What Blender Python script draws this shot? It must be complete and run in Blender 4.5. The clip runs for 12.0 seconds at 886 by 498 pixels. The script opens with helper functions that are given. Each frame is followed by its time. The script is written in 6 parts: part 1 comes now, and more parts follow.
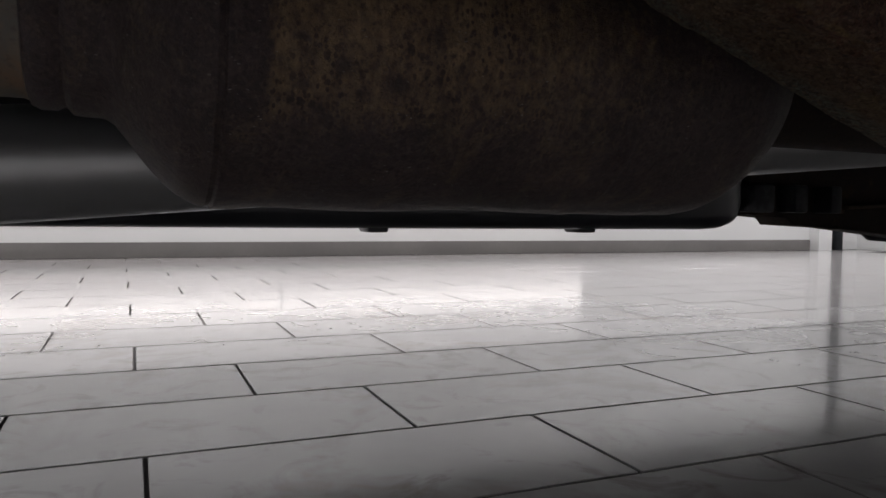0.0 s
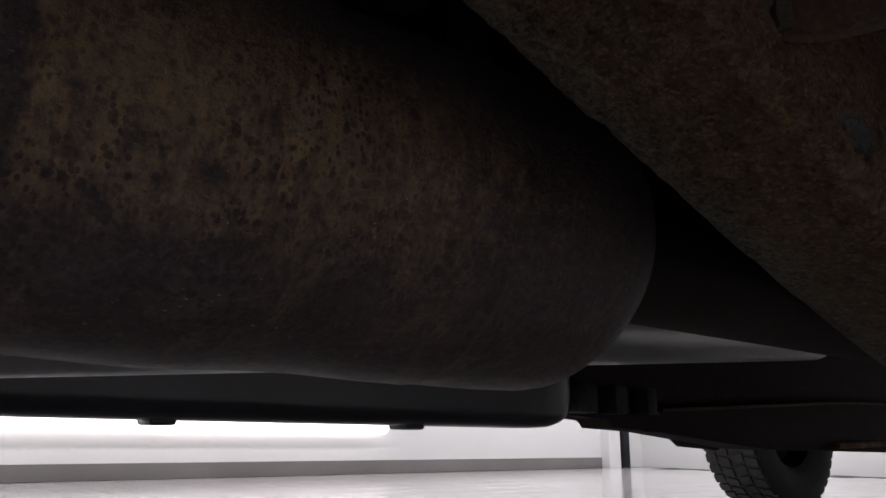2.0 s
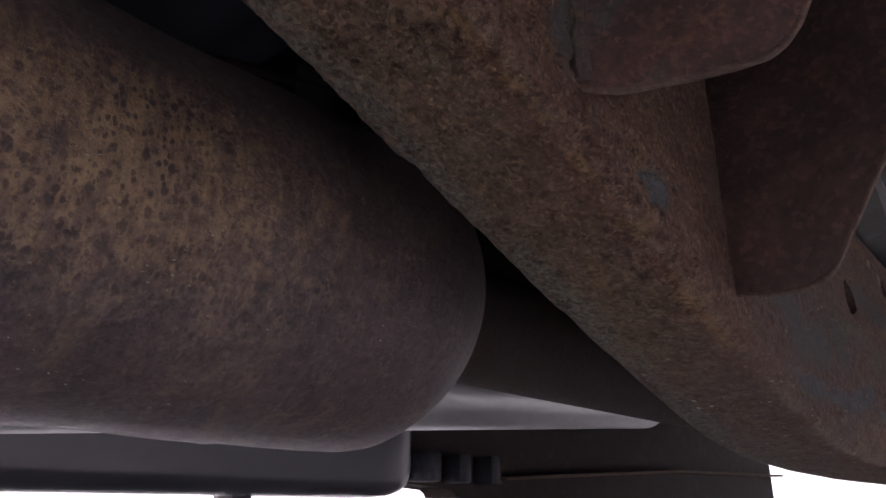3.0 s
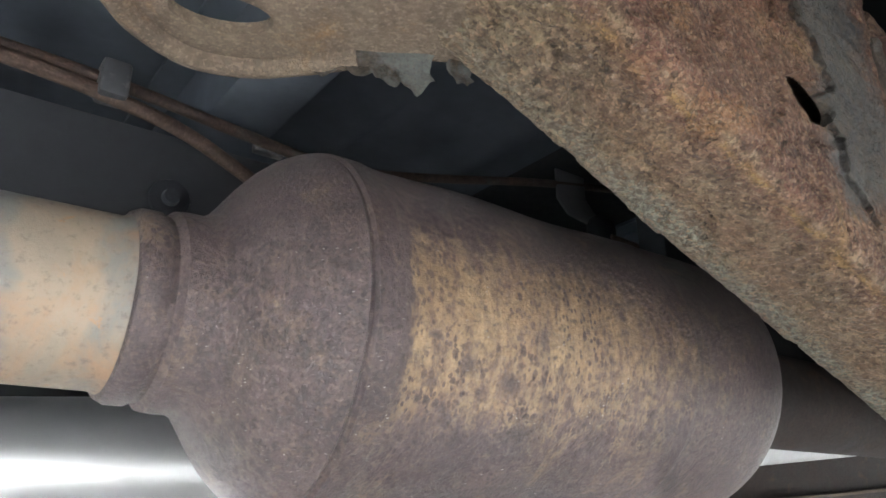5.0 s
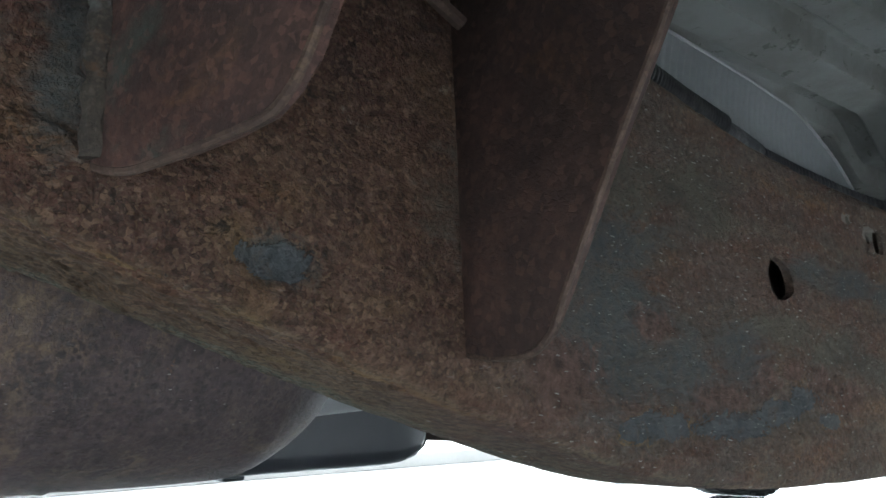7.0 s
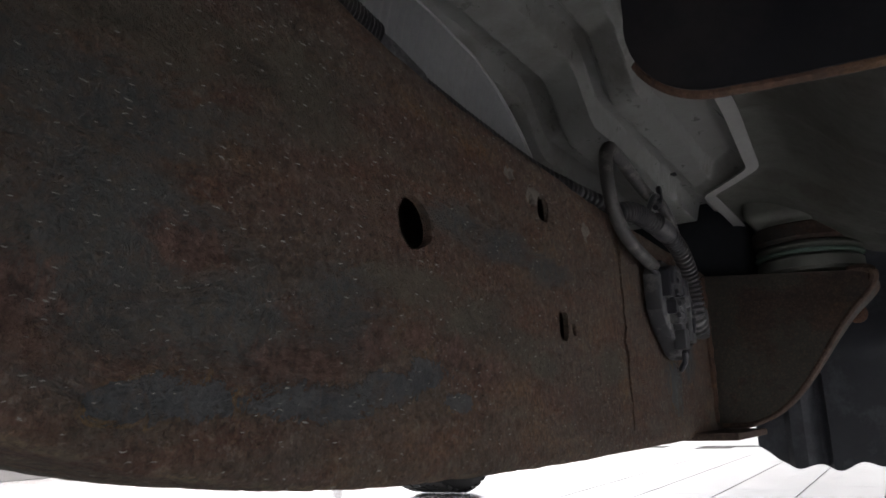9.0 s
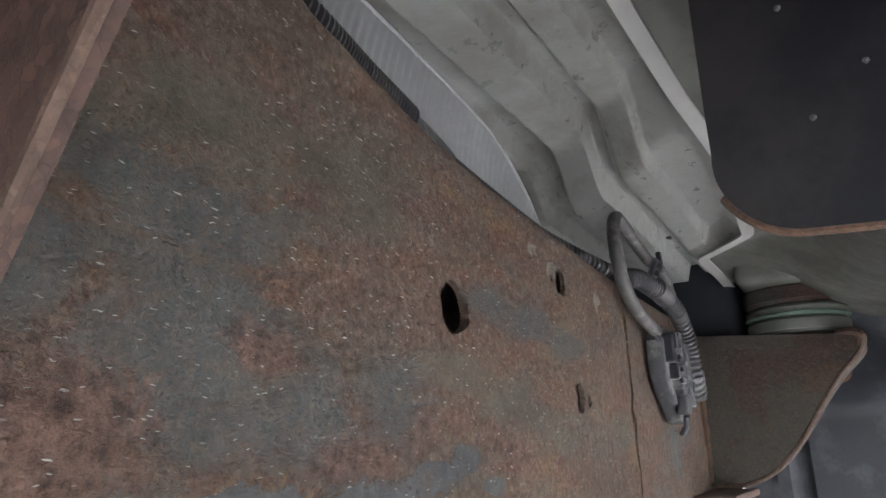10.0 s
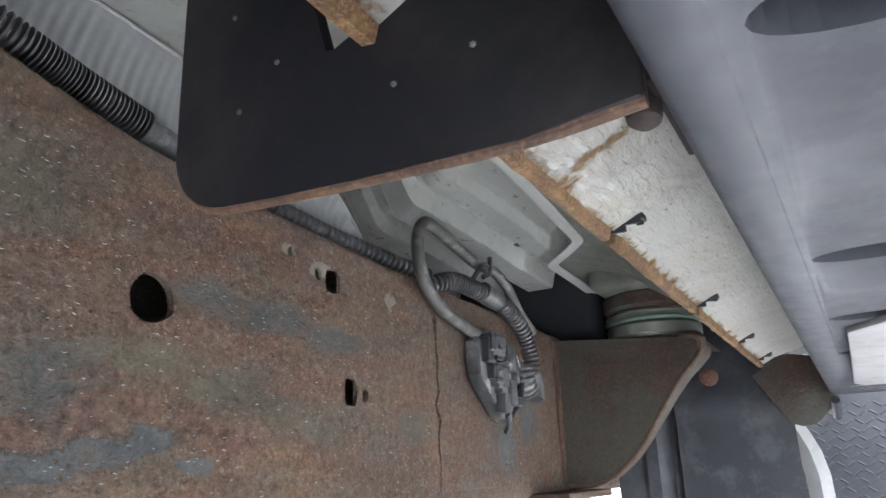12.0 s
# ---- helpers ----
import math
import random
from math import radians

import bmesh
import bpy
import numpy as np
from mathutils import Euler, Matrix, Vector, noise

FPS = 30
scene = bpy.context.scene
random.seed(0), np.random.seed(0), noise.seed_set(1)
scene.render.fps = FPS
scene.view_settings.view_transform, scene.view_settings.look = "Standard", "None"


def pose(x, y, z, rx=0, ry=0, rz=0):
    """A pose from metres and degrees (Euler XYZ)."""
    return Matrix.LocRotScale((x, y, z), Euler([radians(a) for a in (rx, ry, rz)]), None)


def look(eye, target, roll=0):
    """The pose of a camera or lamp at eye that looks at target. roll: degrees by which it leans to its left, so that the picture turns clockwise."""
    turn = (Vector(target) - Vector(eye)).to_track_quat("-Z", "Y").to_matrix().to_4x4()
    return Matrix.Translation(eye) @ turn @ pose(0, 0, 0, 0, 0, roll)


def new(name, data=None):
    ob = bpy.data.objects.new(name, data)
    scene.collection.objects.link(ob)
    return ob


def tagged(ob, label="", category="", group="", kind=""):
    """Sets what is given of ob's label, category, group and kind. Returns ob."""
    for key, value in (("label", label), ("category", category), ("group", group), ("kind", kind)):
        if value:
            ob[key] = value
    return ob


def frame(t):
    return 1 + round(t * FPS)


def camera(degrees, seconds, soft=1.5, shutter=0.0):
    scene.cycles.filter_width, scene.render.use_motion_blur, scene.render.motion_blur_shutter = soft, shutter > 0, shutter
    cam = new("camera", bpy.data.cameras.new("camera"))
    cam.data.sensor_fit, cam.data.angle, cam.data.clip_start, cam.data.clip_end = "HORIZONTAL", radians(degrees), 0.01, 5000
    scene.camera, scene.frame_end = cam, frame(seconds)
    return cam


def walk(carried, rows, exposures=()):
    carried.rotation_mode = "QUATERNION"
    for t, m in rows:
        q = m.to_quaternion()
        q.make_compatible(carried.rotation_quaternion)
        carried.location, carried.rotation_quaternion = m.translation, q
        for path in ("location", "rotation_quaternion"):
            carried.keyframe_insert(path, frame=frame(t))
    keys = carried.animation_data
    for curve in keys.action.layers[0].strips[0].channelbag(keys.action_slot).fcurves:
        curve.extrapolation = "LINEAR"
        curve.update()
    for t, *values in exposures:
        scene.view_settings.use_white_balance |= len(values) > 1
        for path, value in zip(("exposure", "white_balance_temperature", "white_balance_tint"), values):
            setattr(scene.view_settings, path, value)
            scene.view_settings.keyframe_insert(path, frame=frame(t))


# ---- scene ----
cam = camera(62.4, 12.0, soft=1.5, shutter=0.1)
PATH = [
    (0, (0.215, 0.215, 0.343), (0.993, 2.055, 0.246), 0.7),
    (0.5, (0.236, 0.282, 0.295), (1.179, 2.039, 0.436), 0.8),
    (1, (0.239, 0.321, 0.296), (1.307, 1.98, 0.625), 0.6),
    (1.5, (0.237, 0.338, 0.294), (1.38, 1.919, 0.734), 0.7),
    (2, (0.257, 0.341, 0.307), (1.451, 1.866, 0.806), 0.6),
    (2.5, (0.291, 0.327, 0.315), (1.602, 1.718, 0.904), -0.1),
    (2.7, (0.302, 0.33, 0.298), (1.68, 1.629, 0.94), -0.1),
    (4.3, (0.087, 0.358, 0.332), (1.555, 1.508, 1.055), -0.6),
    (4.5, (0.061, 0.341, 0.338), (1.45, 1.586, 1.06), -0.8),
    (5, (0.054, 0.312, 0.345), (1.191, 1.806, 1.035), -0.7),
    (5.5, (0.117, 0.3, 0.349), (1.144, 1.915, 0.929), -1.0),
    (6, (0.205, 0.274, 0.37), (1.225, 1.922, 0.867), -1.3),
    (6.5, (0.353, 0.236, 0.378), (1.425, 1.854, 0.862), -1.8),
    (7, (0.471, 0.227, 0.379), (1.671, 1.759, 0.84), -2.2),
    (7.2, (0.47, 0.226, 0.377), (1.735, 1.71, 0.822), -2.2),
    (8.8, (0.612, 0.262, 0.352), (2.234, 1.355, 0.771), -2.0),
    (9, (0.63, 0.258, 0.365), (2.289, 1.286, 0.804), -2.1),
    (9.5, (0.624, 0.275, 0.381), (2.308, 1.231, 0.881), -2.3),
    (10, (0.601, 0.283, 0.388), (2.284, 1.22, 0.926), -2.0),
    (10.5, (0.605, 0.265, 0.379), (2.283, 1.19, 0.95), -2.1),
    (11, (0.636, 0.218, 0.361), (2.313, 1.136, 0.95), -2.3),
    (11.5, (0.659, 0.172, 0.357), (2.336, 1.09, 0.943), -2.2),
    (12, (0.66, 0.128, 0.362), (2.342, 1.04, 0.945), -2.3),
]
EXPOSURES = [(0.0, -0.25, 6750, 17), (1.0, -0.35, 6750, 17), (1.5, -0.22, 6750, 18), (2.0, 0.12, 6650, 20), (2.7, 1.55, 6500, 34), (4.3, 3.4, 6500, 13), (5.0, 4.4, 6450, 8), (5.5, 4.2, 6200, 7), (6.0, 3.75, 6100, 5), (7.0, 2.75, 5800, 1), (8.8, 1.65, 6600, 15), (9.5, 3.0, 6550, 14), (10.5, 4.4, 6400, 11), (11.0, 4.5, 6350, 9), (12.0, 4.15, 6250, 10)]
walk(cam, [(t, look(eye, target, roll)) for t, eye, target, roll in PATH], EXPOSURES)

# ---- world, lamps, exposure ----
world = bpy.data.worlds.new("world")
scene.world = world
world.use_nodes = True
world.node_tree.nodes["Background"].inputs[0].default_value = (0.9, 0.95, 1.0, 1)
world.node_tree.nodes["Background"].inputs[1].default_value = 0.02


def lamp(x, y, z, sx, sy, watts, rx=0.0, colour=(0.97, 0.99, 1.0)):
    d = bpy.data.lights.new("ceiling_lamp_light", "AREA")
    d.shape, d.size, d.size_y, d.energy, d.color = "RECTANGLE", sx, sy, watts, colour
    ob = new("ceiling_lamp_light", d)
    ob.matrix_world = pose(x, y, z, rx)
    return ob


# ---- materials ----
def mat(name):
    m = bpy.data.materials.new(name)
    m.use_nodes = True
    nt = m.node_tree
    return m, nt, nt.nodes["Principled BSDF"]


def node(nt, kind, **kw):
    n = nt.nodes.new(kind)
    for k, v in kw.items():
        n.inputs[k.replace("_", " ")].default_value = v
    return n


def noise_tex(nt, scale, detail=6.0, rough=0.6, vec=None, dist=0.0):
    n = nt.nodes.new("ShaderNodeTexNoise")
    n.inputs["Scale"].default_value = scale
    n.inputs["Detail"].default_value = detail
    n.inputs["Roughness"].default_value = rough
    n.inputs["Distortion"].default_value = dist
    if vec is not None:
        nt.links.new(vec, n.inputs["Vector"])
    return n.outputs["Fac"]


def ramp(nt, fac, stops):
    r = nt.nodes.new("ShaderNodeValToRGB")
    el = r.color_ramp.elements
    while len(el) < len(stops):
        el.new(0.5)
    for e, (p, c) in zip(el, stops):
        e.position = p
        e.color = (c, c, c, 1) if isinstance(c, (int, float)) else (*c, 1)
    nt.links.new(fac, r.inputs[0])
    return r.outputs[0]


def mix(nt, fac, a, b, kind="MIX"):
    m = nt.nodes.new("ShaderNodeMix")
    m.data_type, m.blend_type = "RGBA", kind
    for s, v in ((m.inputs[0], fac), (m.inputs[6], a), (m.inputs[7], b)):
        if isinstance(v, (int, float)):
            s.default_value = v
        elif isinstance(v, tuple):
            s.default_value = (*v, 1)
        else:
            nt.links.new(v, s)
    return m.outputs[2]


def mathn(nt, op, a, b=None):
    m = nt.nodes.new("ShaderNodeMath")
    m.operation = op
    for s, v in ((m.inputs[0], a), (m.inputs[1], b)):
        if v is None:
            continue
        if isinstance(v, (int, float)):
            s.default_value = v
        else:
            nt.links.new(v, s)
    return m.outputs[0]


def bump(nt, bsdf, height, strength=0.3, distance=0.002):
    b = nt.nodes.new("ShaderNodeBump")
    b.inputs["Strength"].default_value = strength
    b.inputs["Distance"].default_value = distance
    nt.links.new(height, b.inputs["Height"])
    nt.links.new(b.outputs[0], bsdf.inputs["Normal"])


def coords(nt, scale=(1, 1, 1)):
    tc = nt.nodes.new("ShaderNodeTexCoord")
    if scale == (1, 1, 1):
        return tc.outputs["Object"]
    mp = nt.nodes.new("ShaderNodeMapping")
    mp.inputs["Scale"].default_value = scale
    nt.links.new(tc.outputs["Object"], mp.inputs["Vector"])
    return mp.outputs[0]


def plain(name, colour, rough=0.5, metal=0.0, vary=0.25, scale=30.0, relief=0.15, dirt=None, spec=0.5, dist=0.001, spread=0.12):
    """A paint, plastic or metal with grain at two scales and an optional dirt colour."""
    m, nt, b = mat(name)
    v = coords(nt)
    big = noise_tex(nt, scale * 0.2, 5, 0.6, v)
    fine = noise_tex(nt, scale * 4, 8, 0.7, v)
    lo = tuple(c * (1 - vary) for c in colour)
    hi = tuple(min(1, c * (1 + vary)) for c in colour)
    c = mix(nt, ramp(nt, big, [(0.3, 0.0), (0.7, 1.0)]), lo, hi)
    c = mix(nt, ramp(nt, fine, [(0.35, 0.0), (0.75, 0.35)]), c, lo)
    if dirt:
        d = noise_tex(nt, scale * 0.6, 9, 0.72, v)
        c = mix(nt, ramp(nt, d, [(0.5, 0.0), (0.62, 0.85)]), c, dirt)
    nt.links.new(c, b.inputs["Base Color"])
    rr = ramp(nt, fine, [(0.2, max(0.03, rough - spread)), (0.8, min(1, rough + spread))])
    nt.links.new(rr, b.inputs["Roughness"])
    b.inputs["Metallic"].default_value = metal
    b.inputs["Specular IOR Level"].default_value = spec
    bump(nt, b, mathn(nt, "ADD", fine, big), relief, dist)
    return m


def granules(nt, v, c, scale, amount, dark, light, edge=0.5):
    """Breaks a colour into small uneven flakes, each lighter or darker, with dark gaps painted as shade between some of
    them.
    """
    nv = nt.nodes.new("ShaderNodeTexNoise")
    nv.inputs["Scale"].default_value = scale * 0.9
    nv.inputs["Detail"].default_value = 3.0
    nt.links.new(v, nv.inputs["Vector"])
    sc = nt.nodes.new("ShaderNodeVectorMath")
    sc.operation = "MULTIPLY_ADD"
    sc.inputs[1].default_value = (1.1 / scale, 1.1 / scale, 1.1 / scale)
    nt.links.new(nv.outputs["Color"], sc.inputs[0])
    nt.links.new(v, sc.inputs[2])
    cell = nt.nodes.new("ShaderNodeTexVoronoi")
    cell.inputs["Scale"].default_value = scale
    nt.links.new(sc.outputs[0], cell.inputs["Vector"])
    gap = nt.nodes.new("ShaderNodeTexVoronoi")
    gap.feature = "DISTANCE_TO_EDGE"
    gap.inputs["Scale"].default_value = scale
    nt.links.new(sc.outputs[0], gap.inputs["Vector"])
    pick = nt.nodes.new("ShaderNodeSeparateColor")
    nt.links.new(cell.outputs["Color"], pick.inputs[0])
    c = mix(nt, mathn(nt, "MULTIPLY", ramp(nt, pick.outputs[0], [(0.62, 0.0), (0.95, 0.9)]), amount), c, light)
    c = mix(nt, mathn(nt, "MULTIPLY", ramp(nt, pick.outputs[1], [(0.62, 0.0), (0.95, 0.9)]), amount), c, dark)
    g = mathn(nt, "MULTIPLY", ramp(nt, gap.outputs["Distance"], [(0.02, 1.0), (0.10, 0.0)]), ramp(nt, pick.outputs[2], [(0.45, 0.0), (0.7, edge)]))
    c = mix(nt, mathn(nt, "MULTIPLY", g, amount), c, tuple(q * 0.4 for q in dark))
    return c, mathn(nt, "ADD", pick.outputs[0], mathn(nt, "MULTIPLY", g, -1.2))


def rust(name, base, dark, orange, paint=None, paint_at=0.55, scale=22.0, specks=True, relief=0.6, rough=0.8):
    """Rusted steel: brown scale, darker pits, orange bloom, remains of paint and light chips."""
    m, nt, b = mat(name)
    v = coords(nt)
    big = noise_tex(nt, scale * 0.28, 6, 0.62, v, 0.4)
    mid = noise_tex(nt, scale, 9, 0.68, v, 0.3)
    fine = noise_tex(nt, scale * 7, 9, 0.75, v)
    c = mix(nt, ramp(nt, mid, [(0.34, 0.0), (0.66, 1.0)]), dark, base)
    c = mix(nt, ramp(nt, noise_tex(nt, scale * 0.9, 10, 0.74, v, 0.8), [(0.55, 0.0), (0.68, 0.8)]), c, orange)
    c = mix(nt, ramp(nt, fine, [(0.3, 0.75), (0.62, 0.0)]), c, tuple(q * 0.45 for q in dark))
    h = mathn(nt, "ADD", mid, mathn(nt, "MULTIPLY", fine, 0.6))
    if paint:
        edge = mathn(nt, "ADD", big, mathn(nt, "MULTIPLY", noise_tex(nt, scale * 2.6, 8, 0.7, v), 0.32))
        p = ramp(nt, edge, [(paint_at + 0.10, 0.0), (paint_at + 0.17, 1.0)])
        pc = mix(nt, ramp(nt, fine, [(0.4, 0.0), (0.7, 0.5)]), paint, tuple(q * 0.62 for q in paint))
        c = mix(nt, p, c, pc)
        h = mathn(nt, "ADD", h, mathn(nt, "MULTIPLY", p, 0.5))
    if specks:
        mp = coords(nt, (1.0, 1.0, 2.4))
        vo = nt.nodes.new("ShaderNodeTexVoronoi")
        vo.inputs["Scale"].default_value = 160
        nt.links.new(mp, vo.inputs["Vector"])
        s = ramp(nt, vo.outputs["Distance"], [(0.10, 1.0), (0.16, 0.0)])
        s = mathn(nt, "MULTIPLY", s, ramp(nt, noise_tex(nt, 26, 4, 0.6, v), [(0.58, 0.0), (0.64, 1.0)]))
        c = mix(nt, s, c, (0.5, 0.48, 0.44))
    c, rise = granules(nt, v, c, scale * 24, 0.3, dark, tuple(min(1.0, q * 1.7) for q in base))
    h = mathn(nt, "ADD", h, mathn(nt, "MULTIPLY", rise, 0.2))
    nt.links.new(c, b.inputs["Base Color"])
    nt.links.new(ramp(nt, mid, [(0.2, rough - 0.18), (0.8, min(1.0, rough + 0.12))]), b.inputs["Roughness"])
    b.inputs["Specular IOR Level"].default_value = 0.35
    bump(nt, b, h, relief, 0.0025)
    return m


def xyz(nt):
    sep = nt.nodes.new("ShaderNodeSeparateXYZ")
    nt.links.new(coords(nt), sep.inputs[0])
    return sep.outputs


def blobs(nt, spots):
    """1 in the middle of each (x, z, rx, rz), falling to 0 at its rim and below outside."""
    x, y, z = xyz(nt)
    total = None
    for cx, cz, rx, rz in spots:
        a = mathn(nt, "MULTIPLY", mathn(nt, "SUBTRACT", x, cx), 1 / rx)
        b = mathn(nt, "MULTIPLY", mathn(nt, "SUBTRACT", z, cz), 1 / rz)
        d = mathn(nt, "SUBTRACT", 1.0, mathn(nt, "SQRT", mathn(nt, "ADD", mathn(nt, "MULTIPLY", a, a), mathn(nt, "MULTIPLY", b, b))))
        total = d if total is None else mathn(nt, "MAXIMUM", total, d)
    return mathn(nt, "MAXIMUM", total, -1.2)


def chips(nt, v, scale, mask_scale, lo, seed=0.0, slant=24.0, share=0.5):
    """Small light chips, a few millimetres long, thin and lying aslant."""
    nv = nt.nodes.new("ShaderNodeTexNoise")
    nv.inputs["Scale"].default_value = scale * 1.6
    nt.links.new(v, nv.inputs["Vector"])
    sc = nt.nodes.new("ShaderNodeVectorMath")
    sc.operation = "MULTIPLY_ADD"
    sc.inputs[1].default_value = (0.35 / scale, 0.0, 0.35 / scale)
    nt.links.new(nv.outputs["Color"], sc.inputs[0])
    nt.links.new(v, sc.inputs[2])
    mp = nt.nodes.new("ShaderNodeMapping")
    mp.inputs["Rotation"].default_value = (0, radians(slant), 0)
    mp.inputs["Location"].default_value = (seed, seed * 0.3, 0)
    mp.inputs["Scale"].default_value = (0.8, 1.0, 4.2)
    nt.links.new(sc.outputs[0], mp.inputs["Vector"])
    vo = nt.nodes.new("ShaderNodeTexVoronoi")
    vo.inputs["Scale"].default_value = scale
    nt.links.new(mp.outputs[0], vo.inputs["Vector"])
    pick = nt.nodes.new("ShaderNodeSeparateColor")
    nt.links.new(vo.outputs["Color"], pick.inputs[0])
    size = mathn(nt, "MULTIPLY", pick.outputs[1], 0.08)
    s = ramp(nt, mathn(nt, "SUBTRACT", vo.outputs["Distance"], size), [(0.05, 1.0), (0.10, 0.0)])
    s = mathn(nt, "MULTIPLY", s, ramp(nt, pick.outputs[0], [(share, 0.0), (share + 0.02, 1.0)]))
    return mathn(nt, "MULTIPLY", s, ramp(nt, noise_tex(nt, mask_scale, 3, 0.5, v), [(lo, 0.0), (lo + 0.12, 1.0)]))


JAG = [(0.487, 0.458), (0.503, 0.444), (0.508, 0.436), (0.513, 0.427), (0.522, 0.428), (0.534, 0.432), (0.541, 0.424), (0.547, 0.418), (0.557, 0.422), (0.563, 0.436), (0.568, 0.438), (0.578, 0.424), (0.591, 0.421), (0.598, 0.409), (0.606, 0.411), (0.63, 0.395), (0.68, 0.385)]


def rail_material():
    m, nt, b = mat("rusted_painted_steel")
    v = coords(nt)
    x, y, z = xyz(nt)
    along = coords(nt, (0.42, 1.0, 1.25))
    mid = noise_tex(nt, 26, 9, 0.7, v, 0.5)
    fine = noise_tex(nt, 150, 8, 0.72, v)
    streak = noise_tex(nt, 17, 8, 0.66, along, 0.9)
    bands = noise_tex(nt, 9, 6, 0.6, coords(nt, (0.5, 1.0, 2.0)), 1.2)
    # red brown scale in bands along the rail
    c = mix(nt, ramp(nt, streak, [(0.36, 0.0), (0.64, 1.0)]), (0.074, 0.036, 0.028), (0.170, 0.080, 0.056))
    c = mix(nt, ramp(nt, bands, [(0.50, 0.0), (0.62, 0.85)]), c, (0.185, 0.108, 0.066))
    c = mix(nt, ramp(nt, bands, [(0.30, 0.8), (0.44, 0.0)]), c, (0.125, 0.050, 0.037))
    c = mix(nt, ramp(nt, noise_tex(nt, 30, 9, 0.74, along, 1.0), [(0.58, 0.0), (0.68, 0.85)]), c, (0.195, 0.112, 0.055))
    c = mix(nt, ramp(nt, noise_tex(nt, 44, 9, 0.74, v, 1.4), [(0.62, 0.0), (0.69, 0.75)]), c, (0.24, 0.125, 0.055))
    c = mix(nt, ramp(nt, mid, [(0.34, 0.5), (0.46, 0.0)]), c, (0.045, 0.027, 0.023))
    # grey scale under the rail and along its lower inner corner
    under = mathn(nt, "ADD", mathn(nt, "MULTIPLY", mathn(nt, "SUBTRACT", y, 0.486), 30.0), mathn(nt, "MULTIPLY", mathn(nt, "SUBTRACT", mid, 0.5), 3.6))
    behind = ramp(nt, x, [(0.26, 1.0), (0.42, 0.42), (0.75, 0.25)])
    c = mix(nt, mathn(nt, "MULTIPLY", mathn(nt, "MULTIPLY", ramp(nt, under, [(0.0, 0.0), (0.7, 0.8)]), behind), 1.0), c, mix(nt, ramp(nt, fine, [(0.35, 0.0), (0.65, 1.0)]), (0.085, 0.064, 0.047), (0.215, 0.180, 0.130)))
    low = mathn(nt, "ADD", mathn(nt, "MULTIPLY", mathn(nt, "SUBTRACT", y, 0.514), 60.0), mathn(nt, "MULTIPLY", mathn(nt, "SUBTRACT", mid, 0.5), 2.6))
    gritty = mix(nt, ramp(nt, noise_tex(nt, 330, 5, 0.75, v), [(0.40, 0.0), (0.62, 1.0)]), (0.070, 0.070, 0.055), (0.240, 0.245, 0.205))
    c = mix(nt, mathn(nt, "MULTIPLY", mathn(nt, "MULTIPLY", ramp(nt, low, [(0.2, 0.0), (0.8, 0.85)]), ramp(nt, noise_tex(nt, 10, 5, 0.6, v), [(0.36, 0.15), (0.52, 1.0)])), ramp(nt, x, [(0.30, 0.3), (0.38, 1.0)])), c, gritty)
    rim = mathn(nt, "ADD", y, mathn(nt, "MULTIPLY", mathn(nt, "SUBTRACT", mid, 0.5), 0.008))
    c = mix(nt, ramp(nt, rim, [(0.5325, 0.0), (0.535, 0.8)]), c, (0.165, 0.105, 0.058))
    # thin pale line along the outer corner
    corner = mathn(nt, "ABSOLUTE", mathn(nt, "SUBTRACT", mathn(nt, "ADD", y, mathn(nt, "MULTIPLY", mathn(nt, "SUBTRACT", streak, 0.5), 0.006)), 0.4665))
    corner = mathn(nt, "MULTIPLY", ramp(nt, corner, [(0.0005, 1.0), (0.0014, 0.0)]), ramp(nt, noise_tex(nt, 40, 6, 0.7, v), [(0.45, 0.0), (0.55, 0.8)]))
    c = mix(nt, corner, c, (0.30, 0.235, 0.150))
    # orange bloom
    spot = blobs(nt, [(0.581, 0.459, 0.014, 0.012), (0.618, 0.452, 0.012, 0.014), (0.33, 0.515, 0.05, 0.014), (0.30, 0.56, 0.02, 0.03), (0.275, 0.60, 0.035, 0.025), (0.425, 0.535, 0.02, 0.02),
                      (0.50, 0.468, 0.03, 0.014), (1.255, 0.50, 0.03, 0.03), (0.96, 0.525, 0.12, 0.016), (1.10, 0.47, 0.06, 0.02), (0.93, 0.395, 0.04, 0.012), (1.24, 0.39, 0.03, 0.04)])
    c = mix(nt, ramp(nt, mathn(nt, "ADD", spot, mathn(nt, "MULTIPLY", mathn(nt, "SUBTRACT", noise_tex(nt, 70, 9, 0.78, v, 0.8), 0.5), 3.6)), [(0.35, 0.0), (0.95, 0.75)]), c, (0.27, 0.150, 0.060))
    slit = chips(nt, v, 62, 22, 0.44, 7.1, 20.0, 0.72)
    c = mix(nt, mathn(nt, "MULTIPLY", slit, 0.8), c, (0.020, 0.014, 0.012))
    # fine mottling
    grain = noise_tex(nt, 380, 4, 0.7, v)
    c = mix(nt, ramp(nt, grain, [(0.34, 0.5), (0.46, 0.0)]), c, (0.030, 0.020, 0.017))
    c = mix(nt, mathn(nt, "MULTIPLY", ramp(nt, grain, [(0.54, 0.0), (0.64, 0.8)]), ramp(nt, x, [(0.45, 1.0), (0.75, 0.45)])), c, (0.265, 0.195, 0.135))
    c = mix(nt, ramp(nt, fine, [(0.35, 0.6), (0.48, 0.0)]), c, (0.036, 0.022, 0.018))
